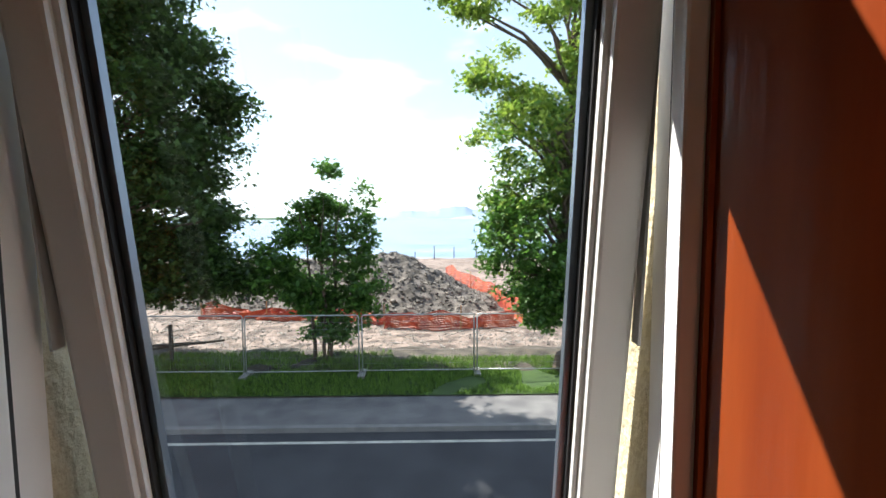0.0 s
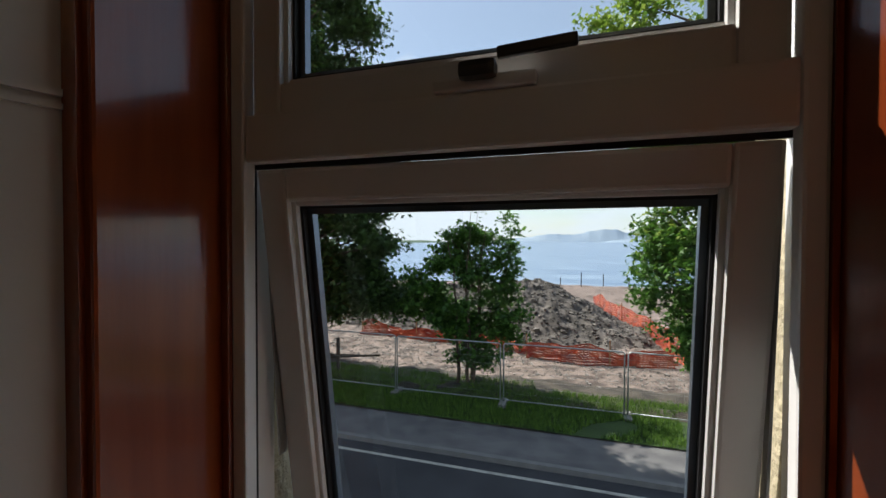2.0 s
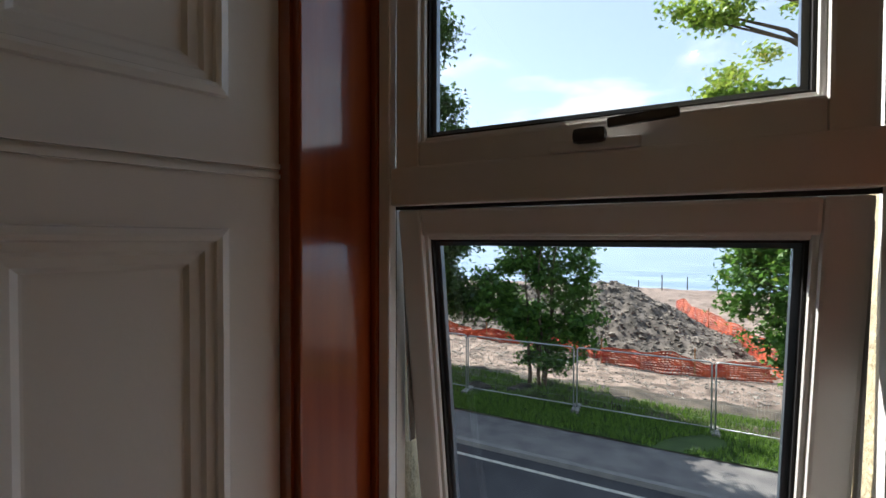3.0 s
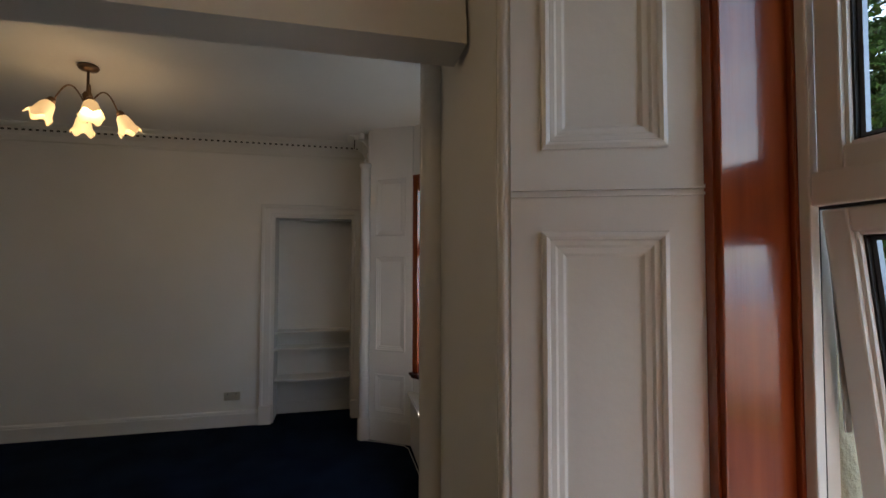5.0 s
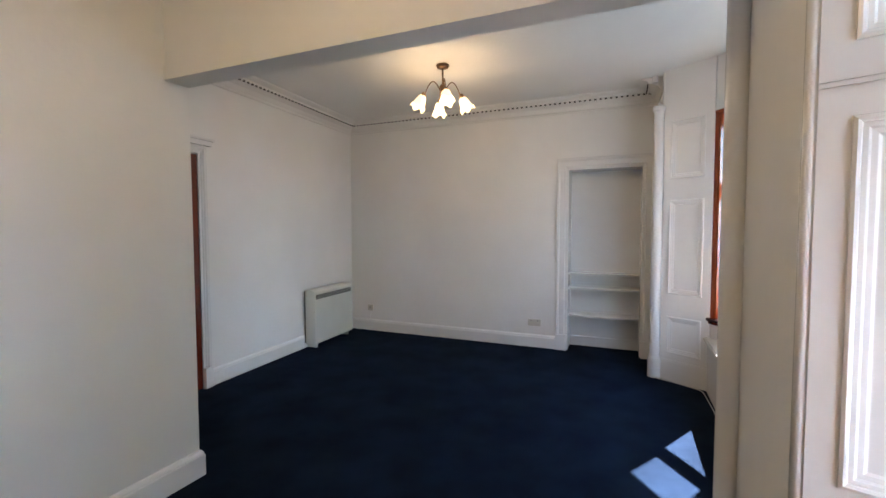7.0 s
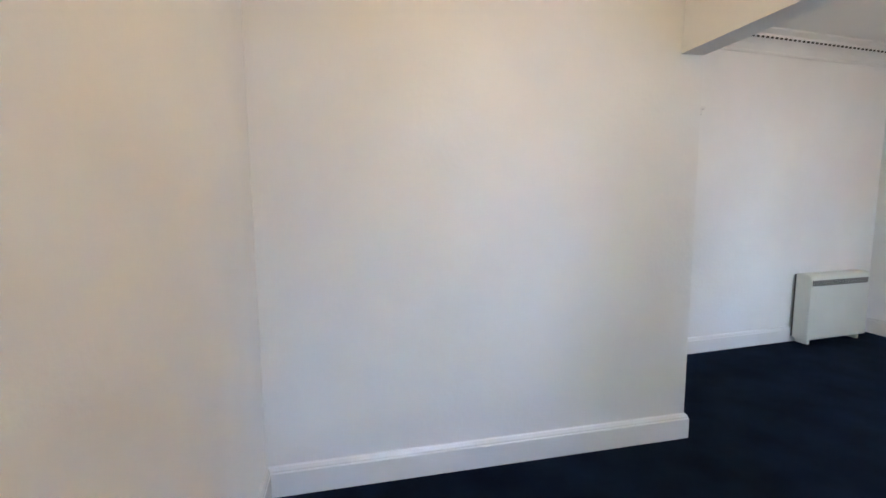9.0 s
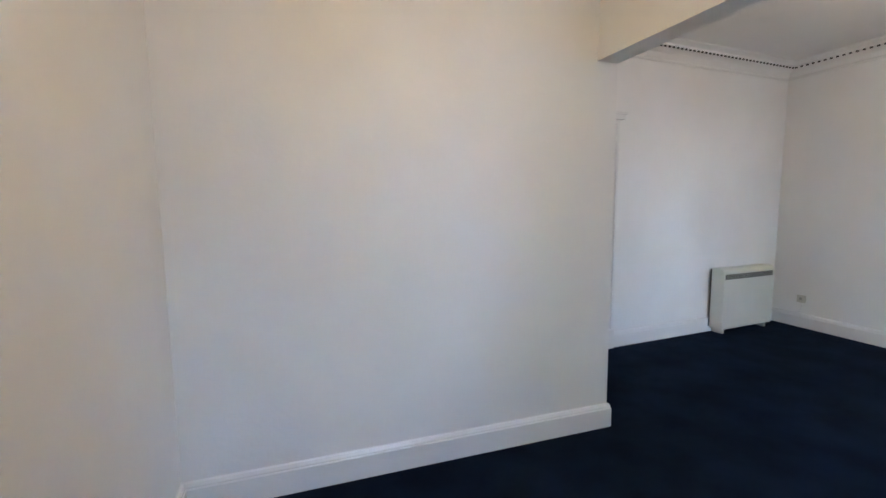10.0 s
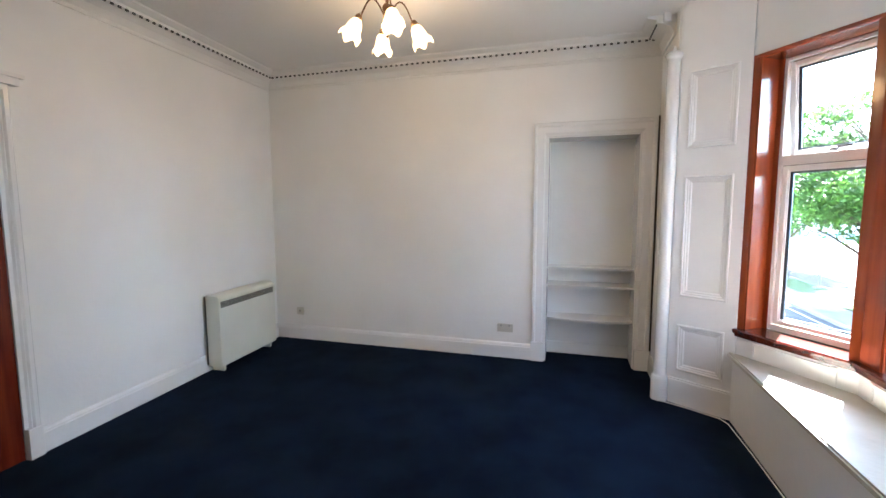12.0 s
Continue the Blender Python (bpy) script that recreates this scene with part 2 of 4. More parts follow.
YX = YB + (XS - XE) * math.tan(radians(3.4))
skirt([tuple((BACK @ Vector((D0 - 0.08, YB, 0))).xy), (XE, YB), (XE, A0 - 0.125)][::-1])
skirt([(XE, A1 + 0.13), (XE, YF1), (-3.545, YF1)][::-1])
# dark strip paints the shadow in the joint between architrave and wall
structure("trim", bmbox(XE, XE + 0.035, A1 + 0.128, A1 + 0.138, 0.19, 2.29), DARKGAP, "dark strip painting the shade in the open joint beside the architrave")
skirt([(XR, YF), (XR, YS), (XS, YS), (XS, YX), tuple((BACK @ Vector((D1 + 0.08, YB, 0))).xy)][::-1])
skirt([(WL[3][0] + 0.02, YF), (XR - 0.022, YF)][::-1])
CO = [(0, H - 0.155), (0.012, H - 0.155), (0.016, H - 0.14), (0.012, H - 0.128), (0.045, H - 0.085), (0.10, H - 0.058), (0.135, H - 0.052), (0.135, H - 0.03), (0.17, H - 0.022), (0.20, H - 0.012), (0.205, H - 0.001), (0, H - 0.001)]
structure("cornice", sweep(bmesh.new(), [(-3.62, YF1), (XE, YF1), (XE, YB), (XS, YX)], CO), CEIL, "off-white moulded plaster cornice")
stub = thing("rail_stub", "short sawn white-painted curtain rail end fixed beside the corner column", "curtain rail", (-3.62, 0.86, H - 0.045))
part("rail", bmbox(-0.16, 0.02, -0.016, 0.016, -0.014, 0.014, bevel=0.004), GLOSS, stub)
part("bracket", bmbox(0.02, 0.05, -0.025, 0.025, -0.02, 0.045, bevel=0.004), GLOSS, stub)
# small dark blocks that paint the shade between the cornice's teeth
b = bmesh.new()
TOOTH = material("cornice_gap_shade", (0.075, 0.07, 0.062), 0.9)
x = XE + 0.15
while x < XS:
    box(b, x, x + 0.022, YB + 0.128, YB + 0.1375, H - 0.066, H - 0.051, BACK)
    x += 0.055
y = YB + 0.15
while y < YF1:
    box(b, XE + 0.128, XE + 0.1375, y, y + 0.022, H - 0.066, H - 0.051)
    y += 0.055
x = XE + 0.15
while x < -3.65:
    box(b, x, x + 0.022, YF1 - 0.1375, YF1 - 0.128, H - 0.066, H - 0.051)
    x += 0.055
structure("trim", b, TOOTH, "fine dentil course, the shade in its gaps painted as dark blocks")


# ---- panelled window reveals ----
def reveal(p0, p1, flip, bead, panels=((0.33, 0.69), (0.86, 1.715), (1.888, 2.46)), base=0.27, rail=1.788, end=0.82):
    """Panel mouldings on a splayed reveal from p0 (room edge) to p1 (window edge)."""
    p0, p1 = Vector(p0), Vector(p1)
    e = (p1 - p0).normalized()
    L = (p1 - p0).length
    nrm = Vector((e.y, -e.x)) * (1 if not flip else -1)
    m = Matrix(((e.x, nrm.x, 0, p0.x), (e.y, nrm.y, 0, p0.y), (0, 0, 1, 0), (0, 0, 0, 1)))
    b = bmesh.new()
    u0, u1 = L * 0.2, L * end
    box(b, bead * 0.6, L, 0.0, 0.005, 0, H, m)
    box(b, bead * 0.6, u0, 0.005, 0.018, 0, H, m)
    box(b, u1, L, 0.005, 0.018, 0, H, m)
    for z0, z1 in zip((0, panels[0][1], panels[1][1], panels[2][1]), (panels[0][0], panels[1][0], panels[2][0], H)):
        box(b, u0, u1, 0.005, 0.018, z0, z1, m)
    prof = [(-0.004, 0.018), (-0.002, 0.024), (0.006, 0.027), (0.012, 0.024), (0.014, 0.019), (0.024, 0.018), (0.029, 0.013), (0.040, 0.011), (0.046, 0.0055), (0.05, 0.0048)]
    for z0, z1 in panels:
        rings = [[(u0 + o, z0 + o, h), (u1 - o, z0 + o, h), (u1 - o, z1 - o, h), (u0 + o, z1 - o, h)] for o, h in prof]
        vs = [[b.verts.new(m @ Vector((u, h, z))) for u, z, h in r] for r in rings]
        for r, q in zip(vs, vs[1:]):
            for i in range(4):
                j = (i + 1) % 4
                b.faces.new((r[i], r[j], q[j], q[i]))
    if rail:
        box(b, bead * 0.6, L, 0.018, 0.0235, rail, rail + 0.006, m)
        box(b, bead * 0.6, L, 0.018, 0.0235, rail + 0.013, rail + 0.02, m)
    box(b, bead, L, 0.018, 0.034, 0, base, m)
    box(b, bead, L, 0.018, 0.028, base, base + 0.015, m)
    return structure("wall_panel", b, GLOSS, "white gloss-painted panelled reveal with moulded panels")


BAYP = ((0.265, 0.615), (0.838, 1.725), (1.925, 2.465))
reveal(BL[0], BL[1], False, 0.05, BAYP, 0.185, 0, 0.845)
reveal(BL[5], BL[4], True, 0.05, BAYP, 0.185, 0, 0.845)
reveal(WL[0], WL[1], False, 0.02)
reveal(WL[3], WL[2], True, 0.02)
for x, y in (BL[0], BL[5]):
    x, y = x + (0.012 if x < -2 else -0.012), y - 0.03
    col = lathe(bmesh.new(), [(0.062, 0), (0.062, 0.17), (0.058, 0.19), (0.050, 0.20), (0.046, 0.215), (0.044, 2.56), (0.047, 2.575), (0.058, 2.59), (0.060, 2.61), (0.050, 2.625), (0.014, 2.632), (0.012, 2.66), (0.004, 2.67)], 40, pose(x, y, 0))
    structure("corner_column", col, GLOSS, "slim white gloss-painted corner column with a turned cap and base")
for x, y in (WL[0], WL[3]):
    structure("corner_bead", lathe(bmesh.new(), [(0.017, 0), (0.017, H)], 16, pose(x, y, 0)), GLOSS, "white gloss-painted round corner bead", True)


# ---- windows ----
def ring(b, m, u0, u1, z0, z1, w, v0, v1, bevel=0.0, wb=None):
    wb = wb or w
    box(b, u0, u0 + w, v0, v1, z0, z1, m, bevel)
    box(b, u1 - w, u1, v0, v1, z0, z1, m, bevel)
    box(b, u0 + w, u1 - w, v0, v1, z1 - w, z1, m, bevel)
    box(b, u0 + w, u1 - w, v0, v1, z0, z0 + wb, m, bevel)


def sash(parent, u0, u1, z0, z1, base, tilt=0.0, handle=False, stay=False, w=0.031):
    """A top-hung uPVC sash in window axes (u, v out, z)."""
    m = base @ Matrix.Translation((0, 0.205, z1)) @ pose(0, 0, 0, tilt, 0, 0) @ Matrix.Translation((0, -0.205, -z1))
    b = bmesh.new()
    ring(b, m, u0, u1, z0, z1, w, 0.178, 0.235, 0.005)
    k = w - 0.005
    ring(b, m, u0 + k, u1 - k, z0 + k, z1 - k, 0.012, 0.187, 0.212, 0.004)
    s = part("sash", b, UPVC, parent)
    b = bmesh.new()
    ring(b, m, u0 + k + 0.011, u1 - k - 0.011, z0 + k + 0.011, z1 - k - 0.011, 0.005, 0.196, 0.222)
    part("gasket", b, RUBBER, s, "black rubber gasket")
    b = bmesh.new()
    ring(b, m, u0 + k + 0.0165, u1 - k - 0.0165, z0 + k + 0.0165, z1 - k - 0.0165, 0.008, 0.206, 0.218)
    part("spacer", b, SPACER, s, "grey metal spacer bar")
    g = part("pane", bmbox(u0 + k + 0.014, u1 - k - 0.014, 0.2035, 0.2045, z0 + k + 0.014, z1 - k - 0.014, m=m), GLASS, s, "clear window glass")
    g.visible_shadow = False
    if handle:
        c = (u0 + u1) / 2 - 0.01
        part("handle_plate", bmbox(c - 0.032, c + 0.084, 0.160, 0.179, z0 + 0.002, z0 + 0.017, m=m, bevel=0.003), UPVC, parent)
        b = bmesh.new()
        box(b, c + 0.001, c + 0.044, 0.146, 0.166, z0 + 0.010, z0 + 0.030, m, 0.008)
        box(b, c + 0.047, c + 0.128, 0.142, 0.150, z0 + 0.022, z0 + 0.035, m @ Matrix.Translation((c, 0, z0)) @ pose(0, 0, 0, 0, -3, 0) @ Matrix.Translation((-c, 0, -z0)), 0.003)
        part("handle", b, HANDLE, parent, "dark metal window handle")
    if stay:
        b = bmesh.new()
        for u in (u0 - 0.004, u1 + 0.001):
            box(b, u, u + 0.003, 0.195, 0.211, z1 - 0.42, z1 - 0.03, base @ Matrix.Translation((0, 0.205, z1)) @ pose(0, 0, 0, tilt * 0.5, 0, 0) @ Matrix.Translation((0, -0.205, -z1)))
        part("stay", b, STEEL, parent, "steel friction stay")
    return m


def window(name, p0, p1, tilt_low=0.0, handle=True, trims=(0.055, 0.055), label="", splay=0.0, gaps=(0.028, 0.018), bar=1.8025, w=0.031, tilt_up=0.0):
    p0, p1 = Vector(p0), Vector(p1)
    e = (p1 - p0).normalized()
    L = (p1 - p0).length
    ang = math.degrees(math.atan2(e.y, e.x))
    root = thing(name, label, "", (p0.x, p0.y, 0), ang, kind="structure")
    I = Matrix()
    a, c = trims
    b = bmesh.new()
    box(b, -0.005, a - 0.012, -0.006, 0.0, SILL, HEAD)
    box(b, 0.0, a, 0.0, 0.166, SILL, HEAD, None, 0.004)
    prism(b, [(L - c + splay, 0.0), (L, 0.0), (L, 0.166), (L - c, 0.166)], SILL, HEAD)
    box(b, L - c + 0.012, L + 0.005, -0.006, 0.0, SILL, HEAD)
    part("window_frame", b, WOOD, root, "red-brown varnished timber jambs")
    b = bmesh.new()
    box(b, a, L - c, 0.0, 0.166, HEAD - 0.022, HEAD, None, 0.004)
    box(b, 0.0, L, -0.010, 0.0, HEAD - 0.018, HEAD + 0.004, None, 0.003)
    part("window_head", b, WOOD, root, "red-brown varnished timber head")
    b = bmesh.new()
    f0, f1 = a + gaps[0], L - c - gaps[1]
    ring(b, I, f0, f1, SILL + 0.003, HEAD - 0.024, 0.022, 0.164, 0.186, 0.004, 0.038)
    ring(b, I, f0, f1, SILL + 0.003, HEAD - 0.024, 0.006, 0.186, 0.240)
    box(b, f0 + 0.022, f1 - 0.022, 0.166, 0.186, bar - 0.0315, bar + 0.0315, None, 0.004)
    box(b, f0 + 0.007, f1 - 0.007, 0.186, 0.236, bar - 0.0245, bar + 0.0255)
    part("upvc_frame", b, UPVC, root, "white plastic outer frame and transom")
    b = bmesh.new()
    ring(b, I, f0 + 0.0065, f1 - 0.0065, SILL + 0.0095, bar - 0.025, 0.012, 0.1865, 0.192)
    part("gasket", b, RUBBER, root, "black rubber frame seal")
    b = bmesh.new()
    box(b, a, f0, 0.158, 0.236, SILL, HEAD - 0.022, None, 0.004)
    box(b, f1, L - c, 0.158, 0.236, SILL, HEAD - 0.022, None, 0.004)
    part("staff_bead", b, WOOD, root, "varnished staff beads")
    u0, u1 = f0 + 0.0245, f1 - 0.0245
    sash(root, u0, u1, bar + 0.0295, HEAD - 0.050, I @ Matrix.Translation((0, 0.004 if tilt_up else 0, 0)), tilt_up, handle, tilt_up != 0, w)
    sash(root, u0, u1, SILL + 0.044, bar - 0.0345, I @ Matrix.Translation((0, 0.006 if tilt_low else 0, 0)), tilt_low, False, tilt_low != 0, w)
    b = bmesh.new()
    box(b, -0.02, a, 0.238, T, SILL, HEAD)
    box(b, L - c, L + 0.02, 0.238, T, SILL, HEAD)
    box(b, a, L - c, 0.238, T + 0.03, SILL - 0.08, SILL)
    box(b, a, L - c, 0.238, T, HEAD - 0.05, HEAD)
    part("stone_surround", b, STONE, root, "weathered buff sandstone surround")
    return root


window("window_1", WL[1], WL[2], 8.5, True, (0.050, 0.072), splay=0.065, gaps=(0.013, 0.003), bar=1.793, w=0.044, label="white plastic casement in varnished timber lining, lower sash pushed open")
window("window_2", BL[1], BL[2], 0, True, tilt_up=5.0, label="white plastic casement in varnished timber lining, upper sash ajar")
window("window_3", BL[2], BL[3], 0, True, (0.17, 0.17), label="wide white plastic casement in varnished timber lining, shut")
window("window_4", BL[3], BL[4], 0, True, label="white plastic casement in varnished timber lining, shut")
# stone and timber wedges at the angles of the bay
for i in (2, 3):
    p, q1, q2 = BL[i], Vector(BL[i]) + outward(BL[i - 1], BL[i], T), Vector(BL[i]) + outward(BL[i], BL[i + 1], T)
    structure("bay_mullion", prism(bmesh.new(), [p, tuple(q1), BO[i], tuple(q2)], SILL, HEAD), STONE, "sandstone bay mullion")
SP = [(-0.05, SILL - 0.01), (-0.045, SILL - 0.028), (-0.03, SILL - 0.034), (0.0, SILL - 0.034), (0.172, SILL - 0.034), (0.172, SILL), (-0.04, SILL)]
SP2 = [(-0.026, SILL - 0.034), (-0.022, SILL - 0.055), (0.0, SILL - 0.062), (0.0, SILL - 0.034)]
DARKWOOD = material("dark_varnished_sill", (0.055, 0.008, 0.005), 0.2, (0.10, 0.018, 0.008), 3.0, 0.15, 12, coat=0.6, stretch=(2, 9, 9))
structure("window_sill", sweep(sweep(bmesh.new(), BL[1:5], SP), BL[1:5], SP2), DARKWOOD, "dark red varnished timber sill running round the bay")
SPA = [(max(o, -0.028) if o < 0 else o, z) for o, z in SP]
structure("window_sill", sweep(bmesh.new(), WL[1:3], SPA), DARKWOOD, "dark red varnished timber sill")

# ---- window seat ----
seat = thing("window_seat", "cream-painted boxed-in bench built into the bay window", "window seat", (-2.12, 1.31, 0))
b = bmesh.new()
yb = 1.31
x0 = BL[0][0] + (yb - BL[0][1]) / (BL[1][1] - BL[0][1]) * (BL[1][0] - BL[0][0]) + 0.01
x1 = BL[5][0] + (yb - BL[5][1]) / (BL[4][1] - BL[5][1]) * (BL[4][0] - BL[5][0]) - 0.01
inn = offset(BL[1:5], -0.001)


def loc(pts):
    return [(p[0] + 2.12, p[1] - 1.31) for p in pts]


prism(b, loc([(x0, yb), (x1, yb)] + [(x, y - 0.004) for x, y in inn[::-1]]), 0.462, 0.482)
prism(b, loc([(x0 - 0.015, yb - 0.03), (x1 + 0.015, yb - 0.03), (x1, yb + 0.0), (x0, yb + 0.0)]), 0.448, 0.488)
bmesh.ops.bevel(b, geom=[e for e in b.edges if all(v.co.y < -0.02 for v in e.verts)], offset=0.010, segments=2, affect="EDGES")
part("seat", b, SEATP, seat, "cream-painted seat board, scuffed")
part("front_panel", prism(bmesh.new(), loc([(x0, yb), (x1, yb), (x1, yb + 0.02), (x0, yb + 0.02)]), 0, 0.46), GLOSS, seat, "white gloss front panel")
b = bmesh.new()
for a, c in ((1, 2), (2, 3), (3, 4)):
    p, q = Vector(BL[a]), Vector(BL[c])
    e = (q - p).normalized()
    L = (q - p).length
    m = Matrix(((e.x, e.y, 0, p.x), (e.y, -e.x, 0, p.y), (0, 0, 1, 0), (0, 0, 0, 1)))
    box(b, 0.1, 0.125, 0, 0.012, 0.50, SILL - 0.07, m)
    box(b, L - 0.125, L - 0.1, 0, 0.012, 0.50, SILL - 0.07, m)
    box(b, 0.125, L - 0.125, 0, 0.010, SILL - 0.09, SILL - 0.075, m)
structure("trim", b, GLOSS, "white painted moulding under the bay sill")

cable = thing("floor_cable", "thin white cable lying along the foot of the panelling", "cable")
pts = [(BL[0][0] + 0.075, BL[0][1] - 0.035, 0.008), (BL[0][0] + 0.16, BL[0][1] + 0.14, 0.006), (x0 + 0.03, yb - 0.06, 0.006), (x0 + 0.10, yb - 0.03, 0.006), (x0 + 0.5, yb - 0.018, 0.006), (x1 - 0.2, yb - 0.016, 0.006)]
part("cable", tube(bmesh.new(), pts, 0.004, 6), GLOSS, cable, smooth=True)

# ---- press with shelves ----
def architrave(b, m, u0, u1, top, w=0.125):
    prof = [(0.0, 0.010), (0.02, 0.014), (0.03, 0.024), (w - 0.04, 0.024), (w - 0.03, 0.034), (w - 0.008, 0.036), (w, 0.028), (w, 0.0), (0.0, 0.0)]
    rings = []
    for du, dz in (((u0, 0), (-1, 0)), ((u0, top), (-1, 1)), ((u1, top), (1, 1)), ((u1, 0), (1, 0))):
        rings.append([b.verts.new(m @ Vector((du[0] + dz[0] * o, h, du[1] + (dz[1] * o)))) for o, h in prof])
    for r, s in zip(rings, rings[1:]):
        for i in range(len(prof)):
            j = (i + 1) % len(prof)
            b.faces.new((r[i], s[i], s[j], r[j]))
    b.faces.new(rings[0])
    b.faces.new(rings[-1])
    for u, s in ((u0, -1), (u1, 1)):
        a, c = sorted((u + s * 0.0, u + s * (w + 0.004)))
        box(b, a, c, 0.0, 0.042, 0, 0.19, m, 0.003)


ME = Matrix(((0, 1, 0, XE), (1, 0, 0, 0), (0, 0, 1, 0), (0, 0, 0, 1)))
b = bmesh.new()
architrave(b, ME, A0, A1, AT)
structure("trim", b, GLOSS, "white gloss moulded architrave around the press")
for q in ((XE - 0.29, XE, A0, A0 + 0.012, 0, AT), (XE - 0.29, XE, A1 - 0.012, A1, 0, AT), (XE - 0.29, XE, A0 + 0.012, A1 - 0.012, AT - 0.012, AT), (XE - 0.299, XE - 0.29, A0, A1, 0, AT)):
    structure("press_lining", bmbox(*q), GLOSS, "white painted board lining the press")
structure("baseboard", bmbox(XE - 0.29, XE - 0.275, A0 + 0.012, A1 - 0.012, 0, 0.12, bevel=0.003), GLOSS, "low white skirting at the back of the press")
for z, bow, d0 in ((0.905, 0.0, 0.04), (0.735, 0.0, -0.04), (0.405, 0.06, 0.05)):
    pts = [(XE - 0.29, A0 + 0.013), (XE - 0.29, A1 - 0.013)]
    for i in range(13):
        t = i / 12
        pts.append((XE - 0.05 - d0 * 0.5 + bow * math.sin(math.pi * t), A1 - 0.013 + (A0 - A1 + 0.026) * t))
    sh = part("shelf", prism(bmesh.new(), pts, z, z + 0.02), GLOSS)
    tagged(sh, "white gloss-painted bowed shelf in the press" if bow else "white gloss-painted straight shelf in the press", "shelf", "press shelves")

# ---- door ----
MB = BACK @ Matrix.Translation((0, YB, 0))
b = bmesh.new()
architrave(b, MB, D0, D1, DT, 0.075)
structure("trim", b, GLOSS, "white gloss door architrave")
b = bmesh.new()
box(b, D0 - 0.12, D1 + 0.12, YB, YB + 0.05, DT + 0.075, DT + 0.118, BACK)
box(b, D0 - 0.14, D1 + 0.14, YB, YB + 0.065, DT + 0.118, DT + 0.14, BACK, 0.004)
structure("trim", b, GLOSS, "white moulded ledge over the door")
door = thing("door_1", "red-brown varnished timber door with one tall obscured glass pane, closed", "", tuple(BACK @ Vector((D0 + 0.004, YB + 0.006, 0))), 3.4, kind="structure")
W = D1 - D0 - 0.02
b = bmesh.new()
box(b, 0, 0.115, -0.04, 0, 0.005, DT - 0.01, None, 0.004)
box(b, W - 0.115, W, -0.04, 0, 0.005, DT - 0.01, None, 0.004)
box(b, 0.115, W - 0.115, -0.04, 0, DT - 0.125, DT - 0.01, None, 0.004)
box(b, 0.115, W - 0.115, -0.04, 0, 0.005, 0.21, None, 0.004)
part("door_frame", b, DOORWOOD, door, "varnished stiles and rails")
part("pane", bmbox(0.112, W - 0.112, -0.025, -0.018, 0.205, DT - 0.12), DOORGLASS, door, "greyish obscured glass")
b = bmesh.new()
ring(b, Matrix(), 0.113, W - 0.113, 0.208, DT - 0.123, 0.012, -0.012, 0.004, 0.002)
part("glazing_bead", b, DOORWOOD, door, "varnished glazing bead")
structure("wall_hall", bmbox(D0 - 0.3, XS, YB - 0.3, YB - 0.2, 0, H), WALL, "plain wall closing the hall")

# ---- storage heater ----
heater = thing("storage_heater", "cream enamelled storage heater with a dark grille by the wall", "heater", tuple(BACK @ Vector((-3.385, YB, 0))), 3.4)
SIDE = [(0.03, 0.05), (0.165, 0.05), (0.175, 0.062)] + [(0.125 + 0.05 * math.cos(a * math.pi / 12), 0.66 + 0.05 * math.sin(a * math.pi / 12)) for a in range(7)] + [(0.03, 0.71)]
b = bmesh.new()
ends = [[b.verts.new((x, y, z)) for y, z in SIDE] for x in (-0.42, 0.42)]
for i in range(len(SIDE)):
    j = (i + 1) % len(SIDE)
    b.faces.new((ends[0][i], ends[0][j], ends[1][j], ends[1][i]))
b.faces.new(ends[0][::-1])
b.faces.new(ends[1])
bmesh.ops.bevel(b, geom=[e for f in b.faces if len(f.verts) > 4 for e in f.edges], offset=0.006, segments=2, affect="EDGES")
part("body", b, PLASTIC, heater)
# solid dark sheet stands in for the shade behind the casing
part("gap_shade", bmbox(-0.424, 0.424, 0.022, 0.03, 0.06, 0.70), GRILLE, heater, "dark sheet painting the shade in the gap behind the casing")
part("grille_opening", bmbox(-0.385, 0.40, 0.171, 0.1765, 0.60, 0.655), GRILLE, heater, "grey-green outlet grille")
for i in range(7):
    z = 0.606 + i * 0.007
    part("grille_bar", bmbox(-0.383, 0.398, 0.175, 0.179, z, z + 0.0025), GREY_S, heater, "fine grille bar")
for x in (-0.36, 0.34):
    part("foot", bmbox(x, x + 0.03, 0.03, 0.15, 0, 0.05), PLASTIC, heater)
part("bracket", bmbox(-0.35, 0.35, 0.0, 0.022, 0.1, 0.6), GREY_S, heater, "grey wall bracket")

# ---- sockets and ceiling lamp ----
s = thing("wall_socket", "double socket plate, aged cream plastic, above the skirting", "socket", (XE, -0.40, 0.303))
part("plate", bmbox(0, 0.012, -0.078, 0.078, -0.042, 0.042, bevel=0.004), SOCKET, s)
for y in (-0.04, 0.04):
    part("outlet", bmbox(0.011, 0.0135, y - 0.028, y + 0.028, -0.026, 0.008), SOCKET, s)
for y in (-0.04, 0.04):
    part("switch", bmbox(0.011, 0.017, y - 0.007, y + 0.007, 0.014, 0.032, None, 0.002), GREY_S, s)
s = thing("heater_switch", "small switched outlet with a white cable beside the heater", "socket", (XE, -2.75, 0.325))
part("plate", bmbox(0, 0.02, -0.042, 0.042, -0.042, 0.042, bevel=0.004), SOCKET, s)
part("switch", bmbox(0.02, 0.025, -0.014, 0.014, -0.012, 0.016, bevel=0.002), GREY_S, s)
